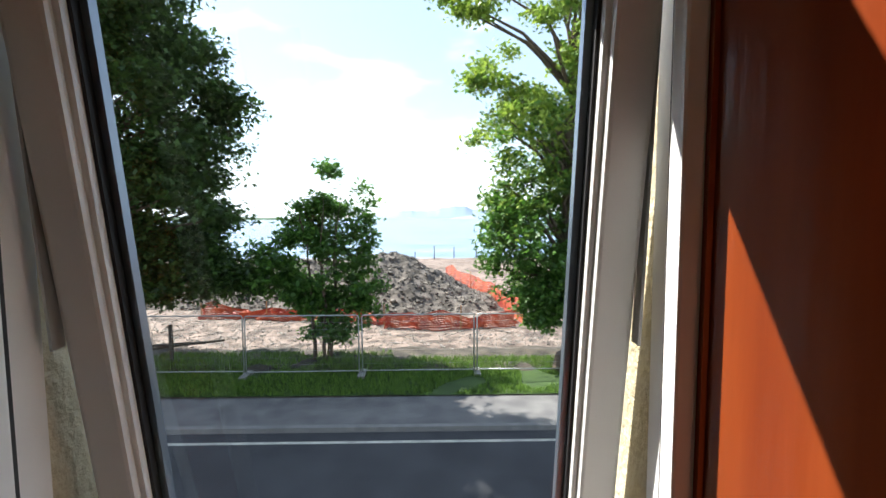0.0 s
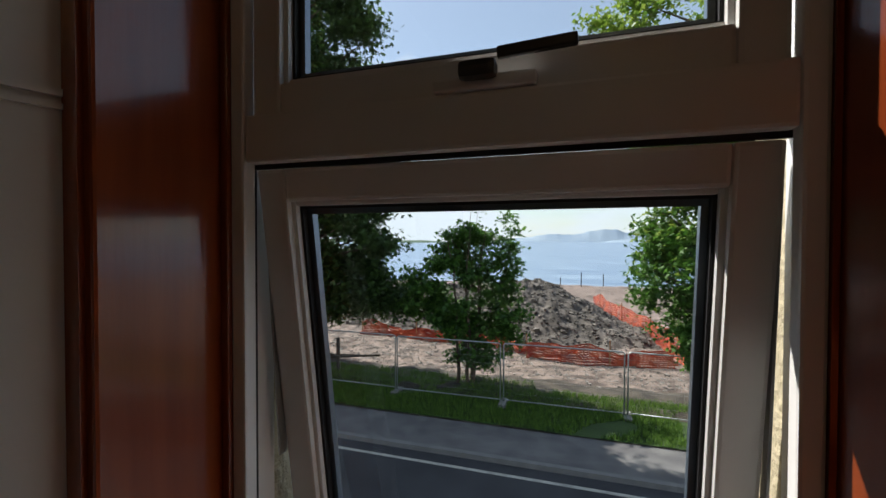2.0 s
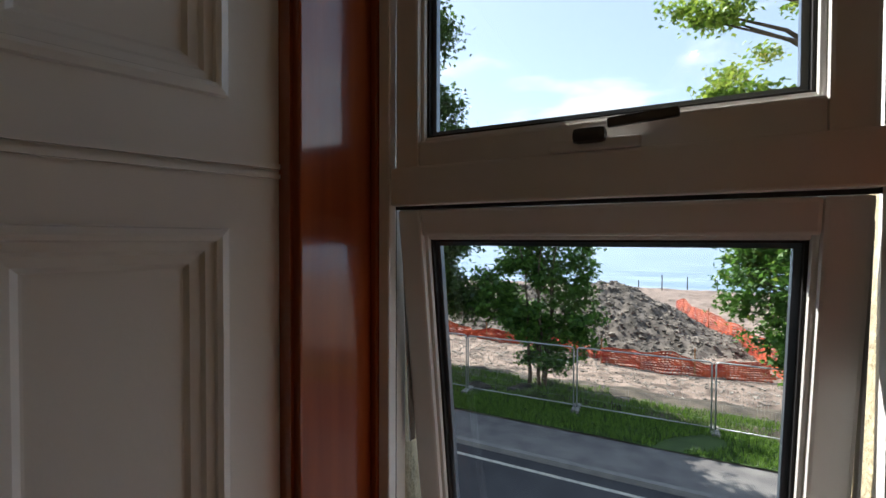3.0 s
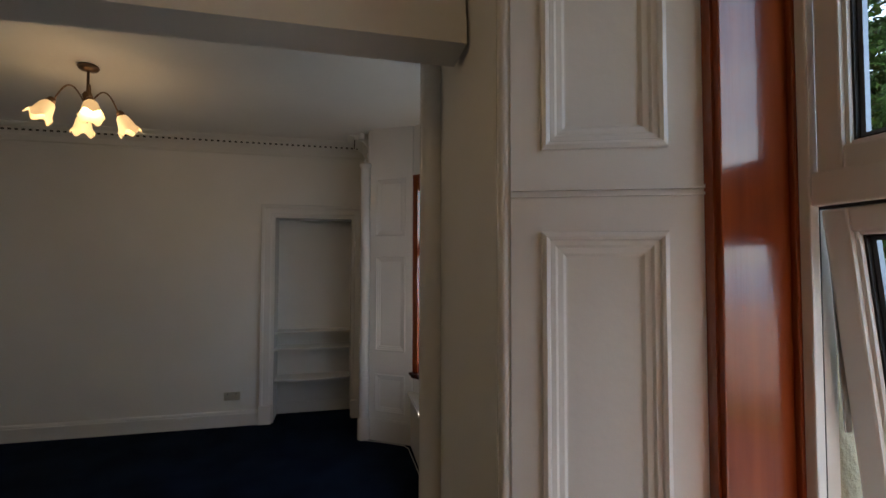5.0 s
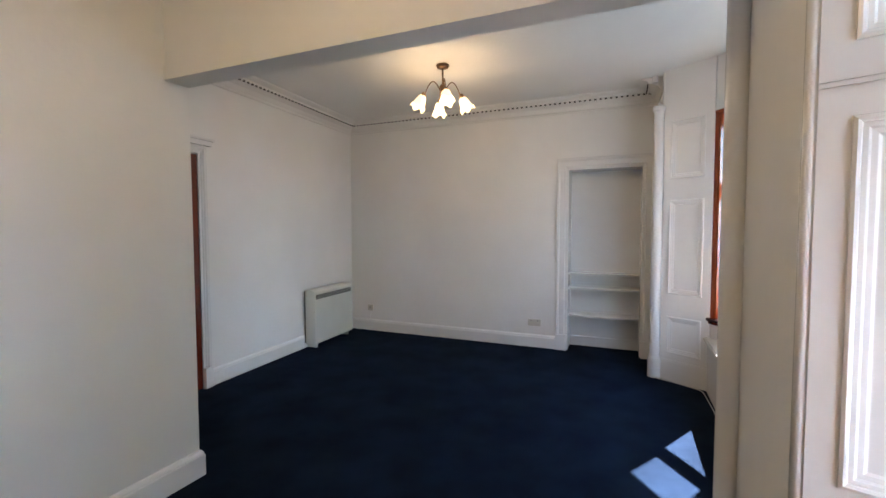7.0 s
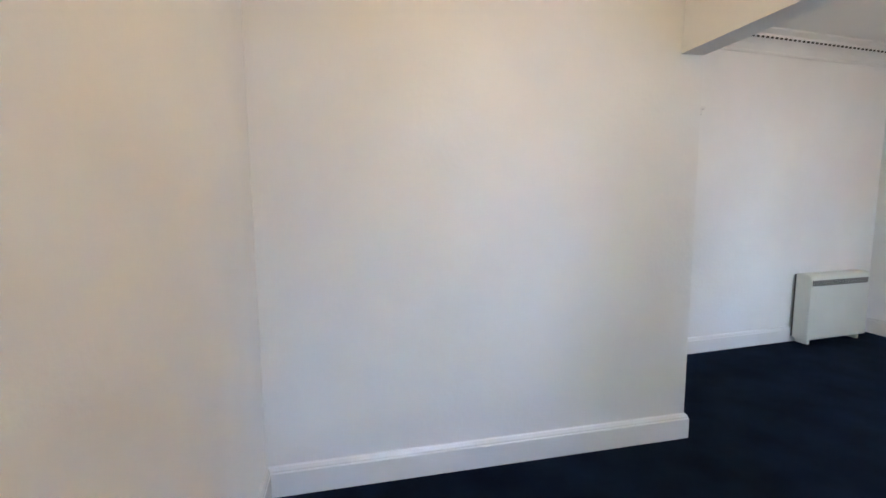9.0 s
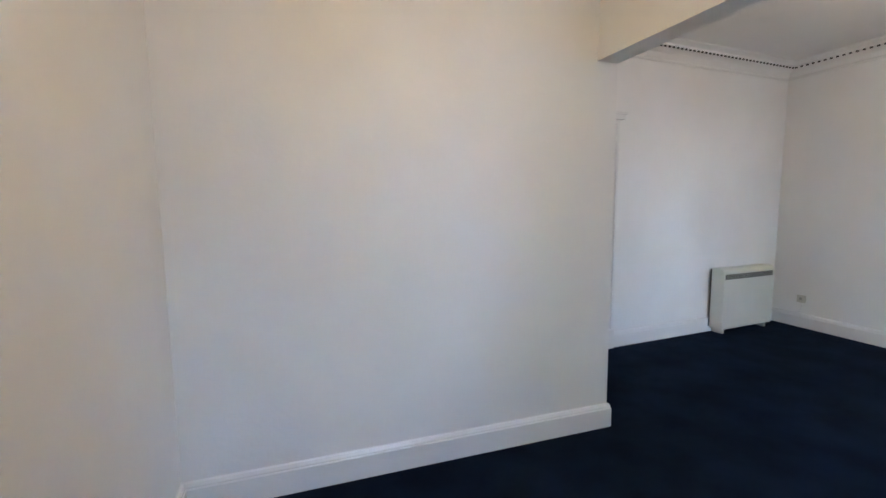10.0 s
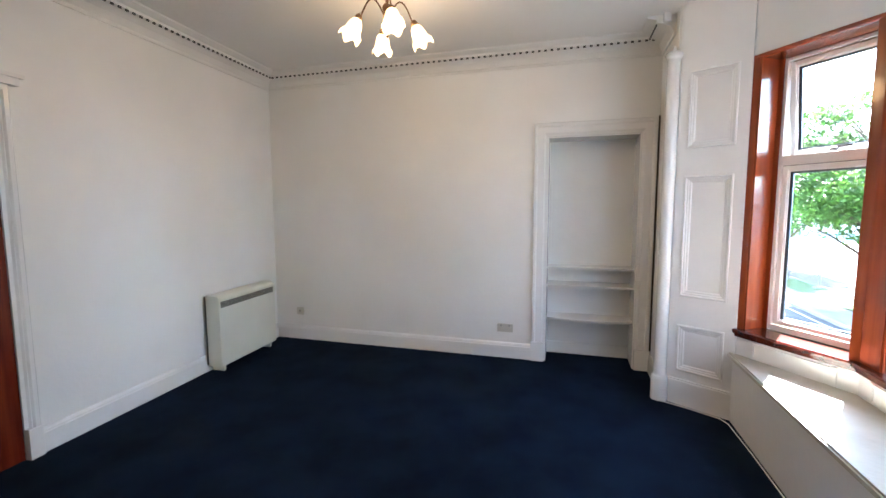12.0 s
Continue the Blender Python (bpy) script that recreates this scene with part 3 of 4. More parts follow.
part("cable", tube(bmesh.new(), [(0.008, 0.0, -0.042), (0.010, 0.002, -0.10), (0.022, 0.0, -0.148), (0.024, -0.02, -0.158), (0.024, -0.16, -0.16), (0.024, -0.235, -0.162)], 0.004), GLOSS, s, "white cable")

SHADE = bpy.data.materials.new("frosted_shade")
SHADE.use_nodes = True
sb = SHADE.node_tree.nodes["Principled BSDF"]
sb.inputs["Base Color"].default_value = (0.9, 0.8, 0.62, 1)
sb.inputs["Roughness"].default_value = 0.4
sb.inputs["Emission Color"].default_value = (1.0, 0.58, 0.22, 1)
sb.inputs["Emission Strength"].default_value = 0.11
BULB = bpy.data.materials.new("bulb")
BULB.use_nodes = True
bb = BULB.node_tree.nodes["Principled BSDF"]
bb.inputs["Emission Color"].default_value = (1.0, 0.72, 0.4, 1)
bb.inputs["Emission Strength"].default_value = 2.0


def chandelier(x, y, power):
    lamp = thing("ceiling_lamp", "antique-brass ceiling light with four lit frosted tulip shades", "ceiling light", (x, y, H))
    part("ceiling_rose", lathe(bmesh.new(), [(0.055, 0.0), (0.06, -0.012), (0.05, -0.03), (0.012, -0.04)]), BRASS, lamp, smooth=True)
    part("stem", lathe(bmesh.new(), [(0.008, -0.03), (0.008, -0.17), (0.022, -0.18), (0.03, -0.20), (0.018, -0.235), (0.008, -0.25), (0.012, -0.33), (0.018, -0.35), (0.004, -0.38)], 14), BRASS, lamp, smooth=True)
    for k in range(4):
        a = radians(32 + 90 * k)
        c, s_ = math.cos(a), math.sin(a)
        pts = []
        for i in range(13):
            t = i / 12
            r = 0.015 + 0.160 * t
            pts.append((r * c, r * s_, -0.25 + 0.11 * math.sin(math.pi * min(t * 1.05, 1)) - 0.03 * t))
        part("arm", tube(bmesh.new(), pts, 0.005), BRASS, lamp, smooth=True)
        m = Matrix.Translation((0.175 * c, 0.175 * s_, -0.275)) @ Matrix.Rotation(a, 4, "Z") @ Matrix.Rotation(radians(-26), 4, "Y") @ Matrix.Scale(1.03, 4)
        part("cap", lathe(bmesh.new(), [(0.012, 0.02), (0.02, 0.01), (0.026, -0.012), (0.02, -0.016)], 14, m), BRASS, lamp, smooth=True)
        b = bmesh.new()
        seg = 30
        prof = [(0.022, -0.012), (0.036, -0.03), (0.044, -0.06), (0.049, -0.09), (0.058, -0.115), (0.068, -0.130)]
        rings = []
        for r, z in prof:
            k2 = (-z - 0.012) / 0.118
            rings.append([b.verts.new(m @ Vector((r * math.cos(2 * math.pi * i / seg), r * math.sin(2 * math.pi * i / seg), z - 0.018 * k2 * k2 * math.cos(5 * 2 * math.pi * i / seg)))) for i in range(seg)])
        for r, q in zip(rings, rings[1:]):
            for i in range(seg):
                j = (i + 1) % seg
                b.faces.new((r[i], r[j], q[j], q[i]))
        sh = part("shade", b, SHADE, lamp, "frosted tulip glass shade, glowing warm", True)
        sh.visible_shadow = False
        bl = part("bulb", lathe(bmesh.new(), [(0.004, -0.02), (0.012, -0.03), (0.022, -0.06), (0.02, -0.08), (0.006, -0.092)], 12, m), BULB, lamp, "lit bulb", True)
        bl.visible_shadow = False
    li = new("lamp_light", bpy.data.lights.new("lamp_light", "POINT"))
    li.data.energy = power
    li.data.color = (1.0, 0.62, 0.30)
    li.data.shadow_soft_size = 0.12
    li.location = (x, y, H - 0.36)
    return lamp


chandelier(-2.49, -0.94, 0.34)
chandelier(0.75, -0.35, 0.135)

# ---- outside ----
GZ = -3.38
GRASS = material("grass_blade", (0.05, 0.11, 0.015), 0.8, (0.11, 0.20, 0.03), 1.2)
SOIL = material("bare_soil", (0.085, 0.06, 0.048), 0.95, (0.28, 0.21, 0.175), 1.9, 1.0, 9.0, detail=12.0, spread=(0.38, 0.60))
RUBBLE = material("rubble_earth", (0.045, 0.038, 0.032), 0.95, (0.19, 0.16, 0.14), 1.6, 1.0, 4.0)
ASPHALT = material("asphalt", (0.032, 0.032, 0.036), 0.9, (0.055, 0.055, 0.06), 0.8, 0.5, 80)
PAVE = material("pavement", (0.105, 0.098, 0.10), 0.9, (0.175, 0.165, 0.16), 1.5, 0.4, 50)
KERB = material("kerb_stone", (0.16, 0.155, 0.15), 0.9, (0.22, 0.21, 0.2), 4, 0.3, 40)
LINE = material("road_paint", (0.55, 0.53, 0.45), 0.8, (0.35, 0.34, 0.3), 5)
# pale streaks in the water colour paint the sparkle on distant ripples
WATER = material("sea_water_glints", (0.09, 0.16, 0.27), 0.3, (0.36, 0.45, 0.55), 0.55, 1.0, 1.6, stretch=(0.14, 1, 1), spread=(0.46, 0.74))
ORANGE = material("orange_mesh", (0.30, 0.028, 0.016), 0.7, (0.62, 0.12, 0.045), 2)
BARK = material("tree_bark", (0.07, 0.05, 0.035), 0.95, (0.14, 0.10, 0.07), 9, 1.0, 14, stretch=(1, 1, 0.25))
# distance haze is mixed into the hills' blue-grey base colour
HILL = material("far_hill_haze", (0.24, 0.31, 0.40), 1.0, (0.32, 0.39, 0.46), 0.004)


def leaf_mat(name, c1, c2):
    m = bpy.data.materials.new(name)
    m.use_nodes = True
    n, l = m.node_tree.nodes, m.node_tree.links
    p = n["Principled BSDF"]
    p.inputs["Roughness"].default_value = 0.5
    geo = n.new("ShaderNodeNewGeometry")
    r = n.new("ShaderNodeValToRGB")
    r.color_ramp.elements[0].color = (*c1, 1)
    r.color_ramp.elements[1].color = (*c2, 1)
    l.new(geo.outputs["Random Per Island"], r.inputs[0])
    l.new(r.outputs[0], p.inputs["Base Color"])
    t = n.new("ShaderNodeBsdfTranslucent")
    l.new(r.outputs[0], t.inputs[0])
    x = n.new("ShaderNodeMixShader")
    x.inputs[0].default_value = 0.45
    l.new(p.outputs[0], x.inputs[1])
    l.new(t.outputs[0], x.inputs[2])
    l.new(x.outputs[0], n["Material Output"].inputs[0])
    return m


LEAF_D = leaf_mat("dark_leaf", (0.020, 0.048, 0.012), (0.085, 0.16, 0.030))
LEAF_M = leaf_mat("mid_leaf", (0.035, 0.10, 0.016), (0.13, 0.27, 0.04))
# sunlight on the sycamore's upper leaves, put into a paler yellow-green
LEAF_SUNLIT = leaf_mat("sunlit_upper_leaf", (0.10, 0.22, 0.03), (0.40, 0.50, 0.08))

structure("ground", bmbox(-400, 400, 1.6, 13.0, GZ - 1.2, GZ - 0.14), ASPHALT, "ground under the street")
structure("road", bmbox(-400, 400, -60, 11.0, GZ - 0.6, GZ - 0.12), ASPHALT, "dark asphalt road")
structure("kerb", bmbox(-120, 120, 11.0, 11.15, GZ - 0.4, GZ + 0.0), KERB, "grey concrete kerb")
structure("pavement", bmbox(-120, 120, 11.15, 12.75, GZ - 0.4, GZ - 0.004), PAVE, "grey asphalt footway")
structure("road_line", bmbox(-120, 120, 10.5, 10.6, GZ - 0.13, GZ - 0.116), LINE, "worn painted edge line")


def hnoise(x, y, s, k=0.0):
    return noise.noise(Vector((x * s, y * s, k)))


def terrain(name, mat, x0, x1, y0, y1, nx, ny, f, label):
    xs = np.linspace(x0, x1, nx)
    ys = np.linspace(y0, y1, ny)
    vs = [(x, y, f(x, y)) for y in ys for x in xs]
    fs = [(j * nx + i, j * nx + i + 1, (j + 1) * nx + i + 1, (j + 1) * nx + i) for j in range(ny - 1) for i in range(nx - 1)]
    me = bpy.data.meshes.new(name)
    me.from_pydata(vs, [], fs)
    me.materials.append(mat)
    for p in me.polygons:
        p.use_smooth = True
    return tagged(new(name, me), label, kind="structure")


def site_z(x, y):
    k = min(max((y - 14) / 6, 0), 1)
    edge = min(max((58 - y) / 4, 0), 1)
    return GZ - 0.02 + k * (0.12 * hnoise(x, y, 0.4) + 0.06 * hnoise(x, y, 1.7, 3)) - (1 - edge) * 1.6


def mound_z(x, y):
    z = -9.0
    for cx, cy, sx, sy, h in ((-2.6, 27.5, 4.6, 3.6, 2.6), (-7.8, 28.2, 5.0, 3.4, 2.15), (1.4, 25.6, 3.0, 2.4, 0.9), (-14, 29, 6.5, 3.5, 1.7)):
        d = ((x - cx) / sx) ** 2 + ((y - cy) / sy) ** 2
        z = max(z, GZ - 0.5 + (h + 0.5) * math.exp(-0.9 * d))
    return z + 0.30 * hnoise(x, y, 0.55, 1) + 0.22 * hnoise(x, y, 1.6, 2) + 0.12 * hnoise(x, y, 4.5, 5)


terrain("ground_site", SOIL, -70, 60, 12.75, 62, 200, 110, site_z, "pinkish bare soil and gravel of a building site")
terrain("earth_mound", RUBBLE, -26, 7, 21, 34, 230, 110, mound_z, "grey-brown heap of dug earth and rubble")
structure("water", bmbox(-4000, 4000, 56, 4800, -8, GZ - 1.0), WATER, "rippled blue sea loch, sparkle painted as pale streaks")

GRASSG = material("turf", (0.025, 0.05, 0.010), 0.95, (0.05, 0.09, 0.018), 1.5, 1.0, 20)


def verge_z(x, y):
    return GZ + 0.03 + 0.05 * hnoise(x, y, 0.8, 7)


terrain("grass_verge", GRASSG, -60, 40, 12.74, 14.75, 240, 12, verge_z, "rough green grass verge behind the footway")


def blades(n, x0, x1, y0, y1, zf, h, seed):
    """Grass tufts as thin bent blades."""
    r = np.random.RandomState(seed)
    vs, fs = [], []
    for _ in range(n):
        x, y = r.uniform(x0, x1), r.uniform(y0, y1)
        if hnoise(x, y, 0.7, 4) < -0.25:
            continue
        a, hh, w = r.uniform(0, 6.28), h * r.uniform(0.4, 1.2), r.uniform(0.006, 0.014)
        dx, dy = math.cos(a), math.sin(a)
        lx, ly = r.normal(0, 0.3 * hh, 2)
        z = zf(x, y) - 0.01
        k = len(vs)
        vs += [(x - dx * w, y - dy * w, z), (x + dx * w, y + dy * w, z), (x + lx, y + ly, z + hh)]
        fs.append((k, k + 1, k + 2))
    return vs, fs


def from_py(name, vs, fs, mat, parent=None, label=""):
    me = bpy.data.meshes.new(name)
    me.from_pydata(vs, [], fs)
    me.materials.append(mat)
    ob = new(name, me)
    if parent:
        ob.parent = parent
    if label:
        tagged(ob, label)
    return ob


EARTH = material("dark_topsoil", (0.03, 0.024, 0.018), 0.95, (0.10, 0.08, 0.06), 1.8, 1.0, 6)
terrain("soil_bank", EARTH, -60, 40, 14.6, 17.4, 300, 20, lambda x, y: GZ + 0.10 * math.sin(math.pi * min(max((y - 14.6) / 2.8, 0), 1)) + 0.11 * hnoise(x, y, 1.1, 9) - 0.08 * (y > 17.2), "dark loose topsoil behind the verge")
BLADE = leaf_mat("grass_blades", (0.015, 0.05, 0.006), (0.22, 0.37, 0.055))
vs, fs = blades(56000, -16, 12, 12.76, 14.9, verge_z, 0.15, 5)
v2, f2 = blades(15000, -16, -0.6, 14.85, 16.4, lambda x, y: verge_z(x, y) + 0.06, 0.17, 6)
fs += [tuple(i + len(vs) for i in f) for f in f2]
vs += v2
v2, f2 = blades(5000, -0.6, 6, 14.85, 15.7, lambda x, y: verge_z(x, y) + 0.05, 0.17, 8)
fs += [tuple(i + len(vs) for i in f) for f in f2]
vs += v2
tagged(from_py("grass", vs, fs, BLADE), "long uneven green grass on the verge", "grass", kind="stuff")

# ---- trees ----
def tree(name, label, at, height, trunk_r, crown, leaves, leaf, size, mats, seed, stems=1, droop=0.25):
    """crown: list of (dx, dy, z, rx, ry, rz, share) clumps."""
    r = np.random.RandomState(seed)
    t = thing(name, label, "tree", at)
    b = bmesh.new()
    top = height * 0.8
    for k in range(stems):
        a0 = r.uniform(0, 6.28)
        sp = 0.0 if stems == 1 else 0.25
        p = [(sp * math.cos(a0) * (1 + 2 * i / 8) + r.normal(0, 0.05 * height / 8), sp * math.sin(a0) * (1 + 2 * i / 8) + r.normal(0, 0.04 * height / 8), -0.2 + top * i / 8) for i in range(9)]
        tube(b, p, trunk_r, 10, trunk_r * 0.15)
    # root flare
    if stems == 1:
        tube(b, [(0, 0, -0.3), (0, 0, 0.1), (0, 0, 0.5)], trunk_r * 1.45, 12, trunk_r)
    part("trunk", b, BARK, t, smooth=True)
    centres = []
    for dx, dy, z, rx, ry, rz, share in crown:
        n = max(3, int(share))
        for _ in range(n):
            d = r.normal(0, 1, 3)
            d /= np.linalg.norm(d)
            q = r.uniform(0.35, 1.0) ** 0.5
            centres.append((dx + rx * d[0] * q, dy + ry * d[1] * q, z + rz * d[2] * q, d))
    b = bmesh.new()
    for i, (x, y, z, d) in enumerate(centres):
        if i % 3 == 0:
            z0 = min(top * 0.85, max(0.18 * height, z - 0.35 * math.hypot(x, y) - 0.1 * height))
            mid = (x * 0.45 + r.normal(0, 0.15), y * 0.45 + r.normal(0, 0.15), z0 + (z - z0) * 0.6)
            tube(b, [(0, 0, z0), mid, (x, y, z)], trunk_r * 0.2, 5, trunk_r * 0.03)
    part("limb", b, BARK, t, smooth=True)
    C = np.array([c[:3] for c in centres])
    idx = r.randint(0, len(C), leaves)
    spread = r.normal(0, 1, (leaves, 3)) * leaf
    spread[:, 2] *= 0.6
    P = C[idx] + spread
    P[:, 2] -= droop * np.abs(r.normal(0, 1, leaves)) * leaf
    # two materials: the first goes on the lower leaves, the second on the upper
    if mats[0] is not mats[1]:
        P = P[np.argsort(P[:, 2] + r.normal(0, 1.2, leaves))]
    a = r.uniform(0, 2 * np.pi, leaves)
    tilt = r.normal(-0.5, 0.45, leaves)
    roll = r.normal(0, 0.4, leaves)
    f = np.stack([np.cos(a) * np.cos(tilt), np.sin(a) * np.cos(tilt), np.sin(tilt)], 1)
    s_ = np.stack([-np.sin(a), np.cos(a), roll], 1)
    s_ /= np.linalg.norm(s_, axis=1)[:, None]
    L = (size * r.uniform(0.6, 1.3, leaves))[:, None]
    nrm = np.cross(f, s_)
    v = np.stack([P - f * L * 0.45, P + s_ * L * 0.5 + f * L * 0.12 - nrm * L * 0.08, P + s_ * L * 0.17 + f * L * 0.16,
                  P + f * L * 0.62 - nrm * L * 0.1, P - s_ * L * 0.17 + f * L * 0.16, P - s_ * L * 0.5 + f * L * 0.12 - nrm * L * 0.08], 1).reshape(-1, 3)
    faces = np.arange(leaves * 6).reshape(-1, 6)
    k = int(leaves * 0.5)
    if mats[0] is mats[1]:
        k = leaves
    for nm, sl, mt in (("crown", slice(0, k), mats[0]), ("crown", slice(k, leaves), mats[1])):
        ff = faces[sl]
        if not len(ff):
            continue
        vv = v[ff[0][0]:ff[-1][5] + 1]
        from_py(nm, vv.tolist(), (ff - ff[0][0]).tolist(), mt, t)
    return t


tree("broad_tree", "tall dense dark-leaved tree with a thick trunk beyond the fence", (-12.0, 15.7, GZ), 18, 0.52,
     [(0.2, 0, 9.3, 6.0, 2.3, 5.0, 190), (0.6, 0, 5.4, 6.3, 2.6, 2.3, 120), (3.2, 0, 8.2, 3.5, 1.8, 3.2, 56), (-1, 0.3, 4.2, 4.2, 2.4, 1.6, 44), (0.6, 0.3, 3.5, 5.2, 2.4, 1.0, 70),
      (0.4, 0, 13.6, 5.2, 1.4, 3.4, 90), (-3.5, 0.4, 9.0, 4.5, 3.0, 5.0, 90), (4.2, 0.2, 2.9, 2.3, 1.5, 0.7, 26), (-3.5, 0.2, 2.7, 2.6, 1.5, 0.6, 22)], 150000, 0.36, 0.20, (LEAF_D, LEAF_D), 11)
tree("sapling_tree", "small multi-stemmed green tree growing at the fence", (-3.4, 15.9, GZ), 7.2, 0.075,
     [(-0.3, 0, 3.3, 1.6, 1.2, 1.5, 60), (-0.1, 0, 4.8, 1.0, 0.9, 1.0, 36), (-1.7, 0, 2.9, 0.9, 0.8, 0.7, 18), (-2.0, 0, 3.7, 0.5, 0.4, 0.3, 5), (1.2, 0, 3.9, 0.7, 0.7, 0.9, 16), (1.5, 0, 2.6, 0.75, 0.7, 0.7, 12),
      (0.3, 0, 6.3, 0.2, 0.2, 0.6, 4), (1.4, 0, 5.3, 0.3, 0.3, 0.6, 5), (0.1, 0, 1.6, 1.2, 0.9, 0.9, 22), (1.1, 0, 1.7, 0.8, 0.6, 0.6, 8)], 12500, 0.19, 0.185, (LEAF_M, LEAF_M), 12, 4)
# the sycamore's sunlit top is painted by the lighter leaf colour
tree("sycamore_tree", "tall green tree beside the footway, its open upper crown painted sunlit yellow-green", (4.75, 14.7, GZ), 15, 0.46,
     [(-1.0, 0, 4.3, 1.9, 1.8, 2.0, 60), (-0.9, 0, 7.2, 2.2, 2.0, 2.0, 38), (-1.2, 0, 10.2, 2.2, 2.0, 2.2, 24), (-3.4, 0, 11.6, 1.1, 0.7, 0.6, 6), (-0.6, 0, 2.4, 1.4, 1.1, 1.0, 30), (0.2, 0, 12.8, 2.2, 1.6, 1.8, 16), (0.6, 0, 5.6, 2.0, 1.7, 2.6, 40), (-2.7, 0, 9.2, 0.8, 0.8, 0.5, 5), (0.9, 0, 9.2, 1.4, 1.3, 1.8, 14)], 36000, 0.24, 0.165, (LEAF_M, LEAF_SUNLIT), 13)
tree("slender_tree", "thin leafy tree standing behind the sycamore", (7.6, 18.0, GZ), 10, 0.14,
     [(0, 0, 4.4, 1.7, 1.4, 2.6, 46), (0, 0, 8.0, 0.9, 0.8, 1.8, 12)], 7500, 0.28, 0.17, (LEAF_M, LEAF_D), 14)
tree("street_tree", "broad leafy tree by the street", (-24.5, 13.9, GZ), 10, 0.42,
     [(0, 0, 7.0, 4.4, 4.2, 3.0, 90), (0, 0, 4.8, 4.0, 3.8, 1.6, 50)], 20000, 0.42, 0.21, (LEAF_M, LEAF_D), 15)
tree("street_tree", "broad leafy tree by the street, farther off", (-38, 15.5, GZ), 10, 0.42,
     [(0, 0, 7.0, 4.4, 4.2, 3.2, 80), (0, 0, 4.6, 4.2, 3.8, 1.8, 40)], 14000, 0.46, 0.26, (LEAF_M, LEAF_M), 16)

# ---- site fence ----
GALV = material("galvanised_tube", (0.35, 0.36, 0.36), 0.5, (0.45, 0.46, 0.46), 12, metal=0.7)
BLOCK = material("concrete_block", (0.2, 0.19, 0.18), 0.95, (0.28, 0.27, 0.25), 6, 0.5, 30)
PW, PH = 3.45, 1.9


def fence_panel(at, turn):
    f = thing("fence_panel", "galvanised mesh temporary fence panel standing in the grass", "fence", at, turn, "site fence")
    b = bmesh.new()
    tube(b, [(0, 0, 0.0), (0, 0, PH - 0.06), (0.02, 0, PH - 0.02), (0.06, 0, PH), (PW - 0.06, 0, PH), (PW - 0.02, 0, PH - 0.02), (PW, 0, PH - 0.06), (PW, 0, 0.0)], 0.021, 8)
    tube(b, [(0, 0, 0.16), (PW, 0, 0.16)], 0.016, 6)
    part("frame", b, GALV, f, smooth=True)
    b = bmesh.new()
    for i in range(1, 46):
        x = PW * i / 46
        box(b, x - 0.001, x + 0.001, -0.001, 0.001, 0.16, PH)
    for i in range(1, 8):
        z = 0.16 + (PH - 0.16) * i / 8
        box(b, 0, PW, -0.0016, 0.0016, z - 0.0015, z + 0.0015)
    tagged(part("wire_mesh", b, GALV, f, "thin welded wires"), kind="stuff")
    part("foot", bmbox(-0.12, 0.10, -0.33, 0.33, -0.06, 0.11, bevel=0.02), BLOCK, f, "concrete foot")
    return f


first = fence_panel((-33.75, 14.35, GZ), 0)
for i in range(1, 13):
    copy_thing(first, pose(-33.75 + i * (PW + 0.1), 14.35 + 0.06 * math.sin(i * 2.1), GZ, 0, 0, 0.8 * math.sin(i * 1.7)))

# ---- orange barrier mesh and posts ----
STAKE = material("orange_stake", (0.35, 0.16, 0.07), 0.8, (0.45, 0.25, 0.12), 8)


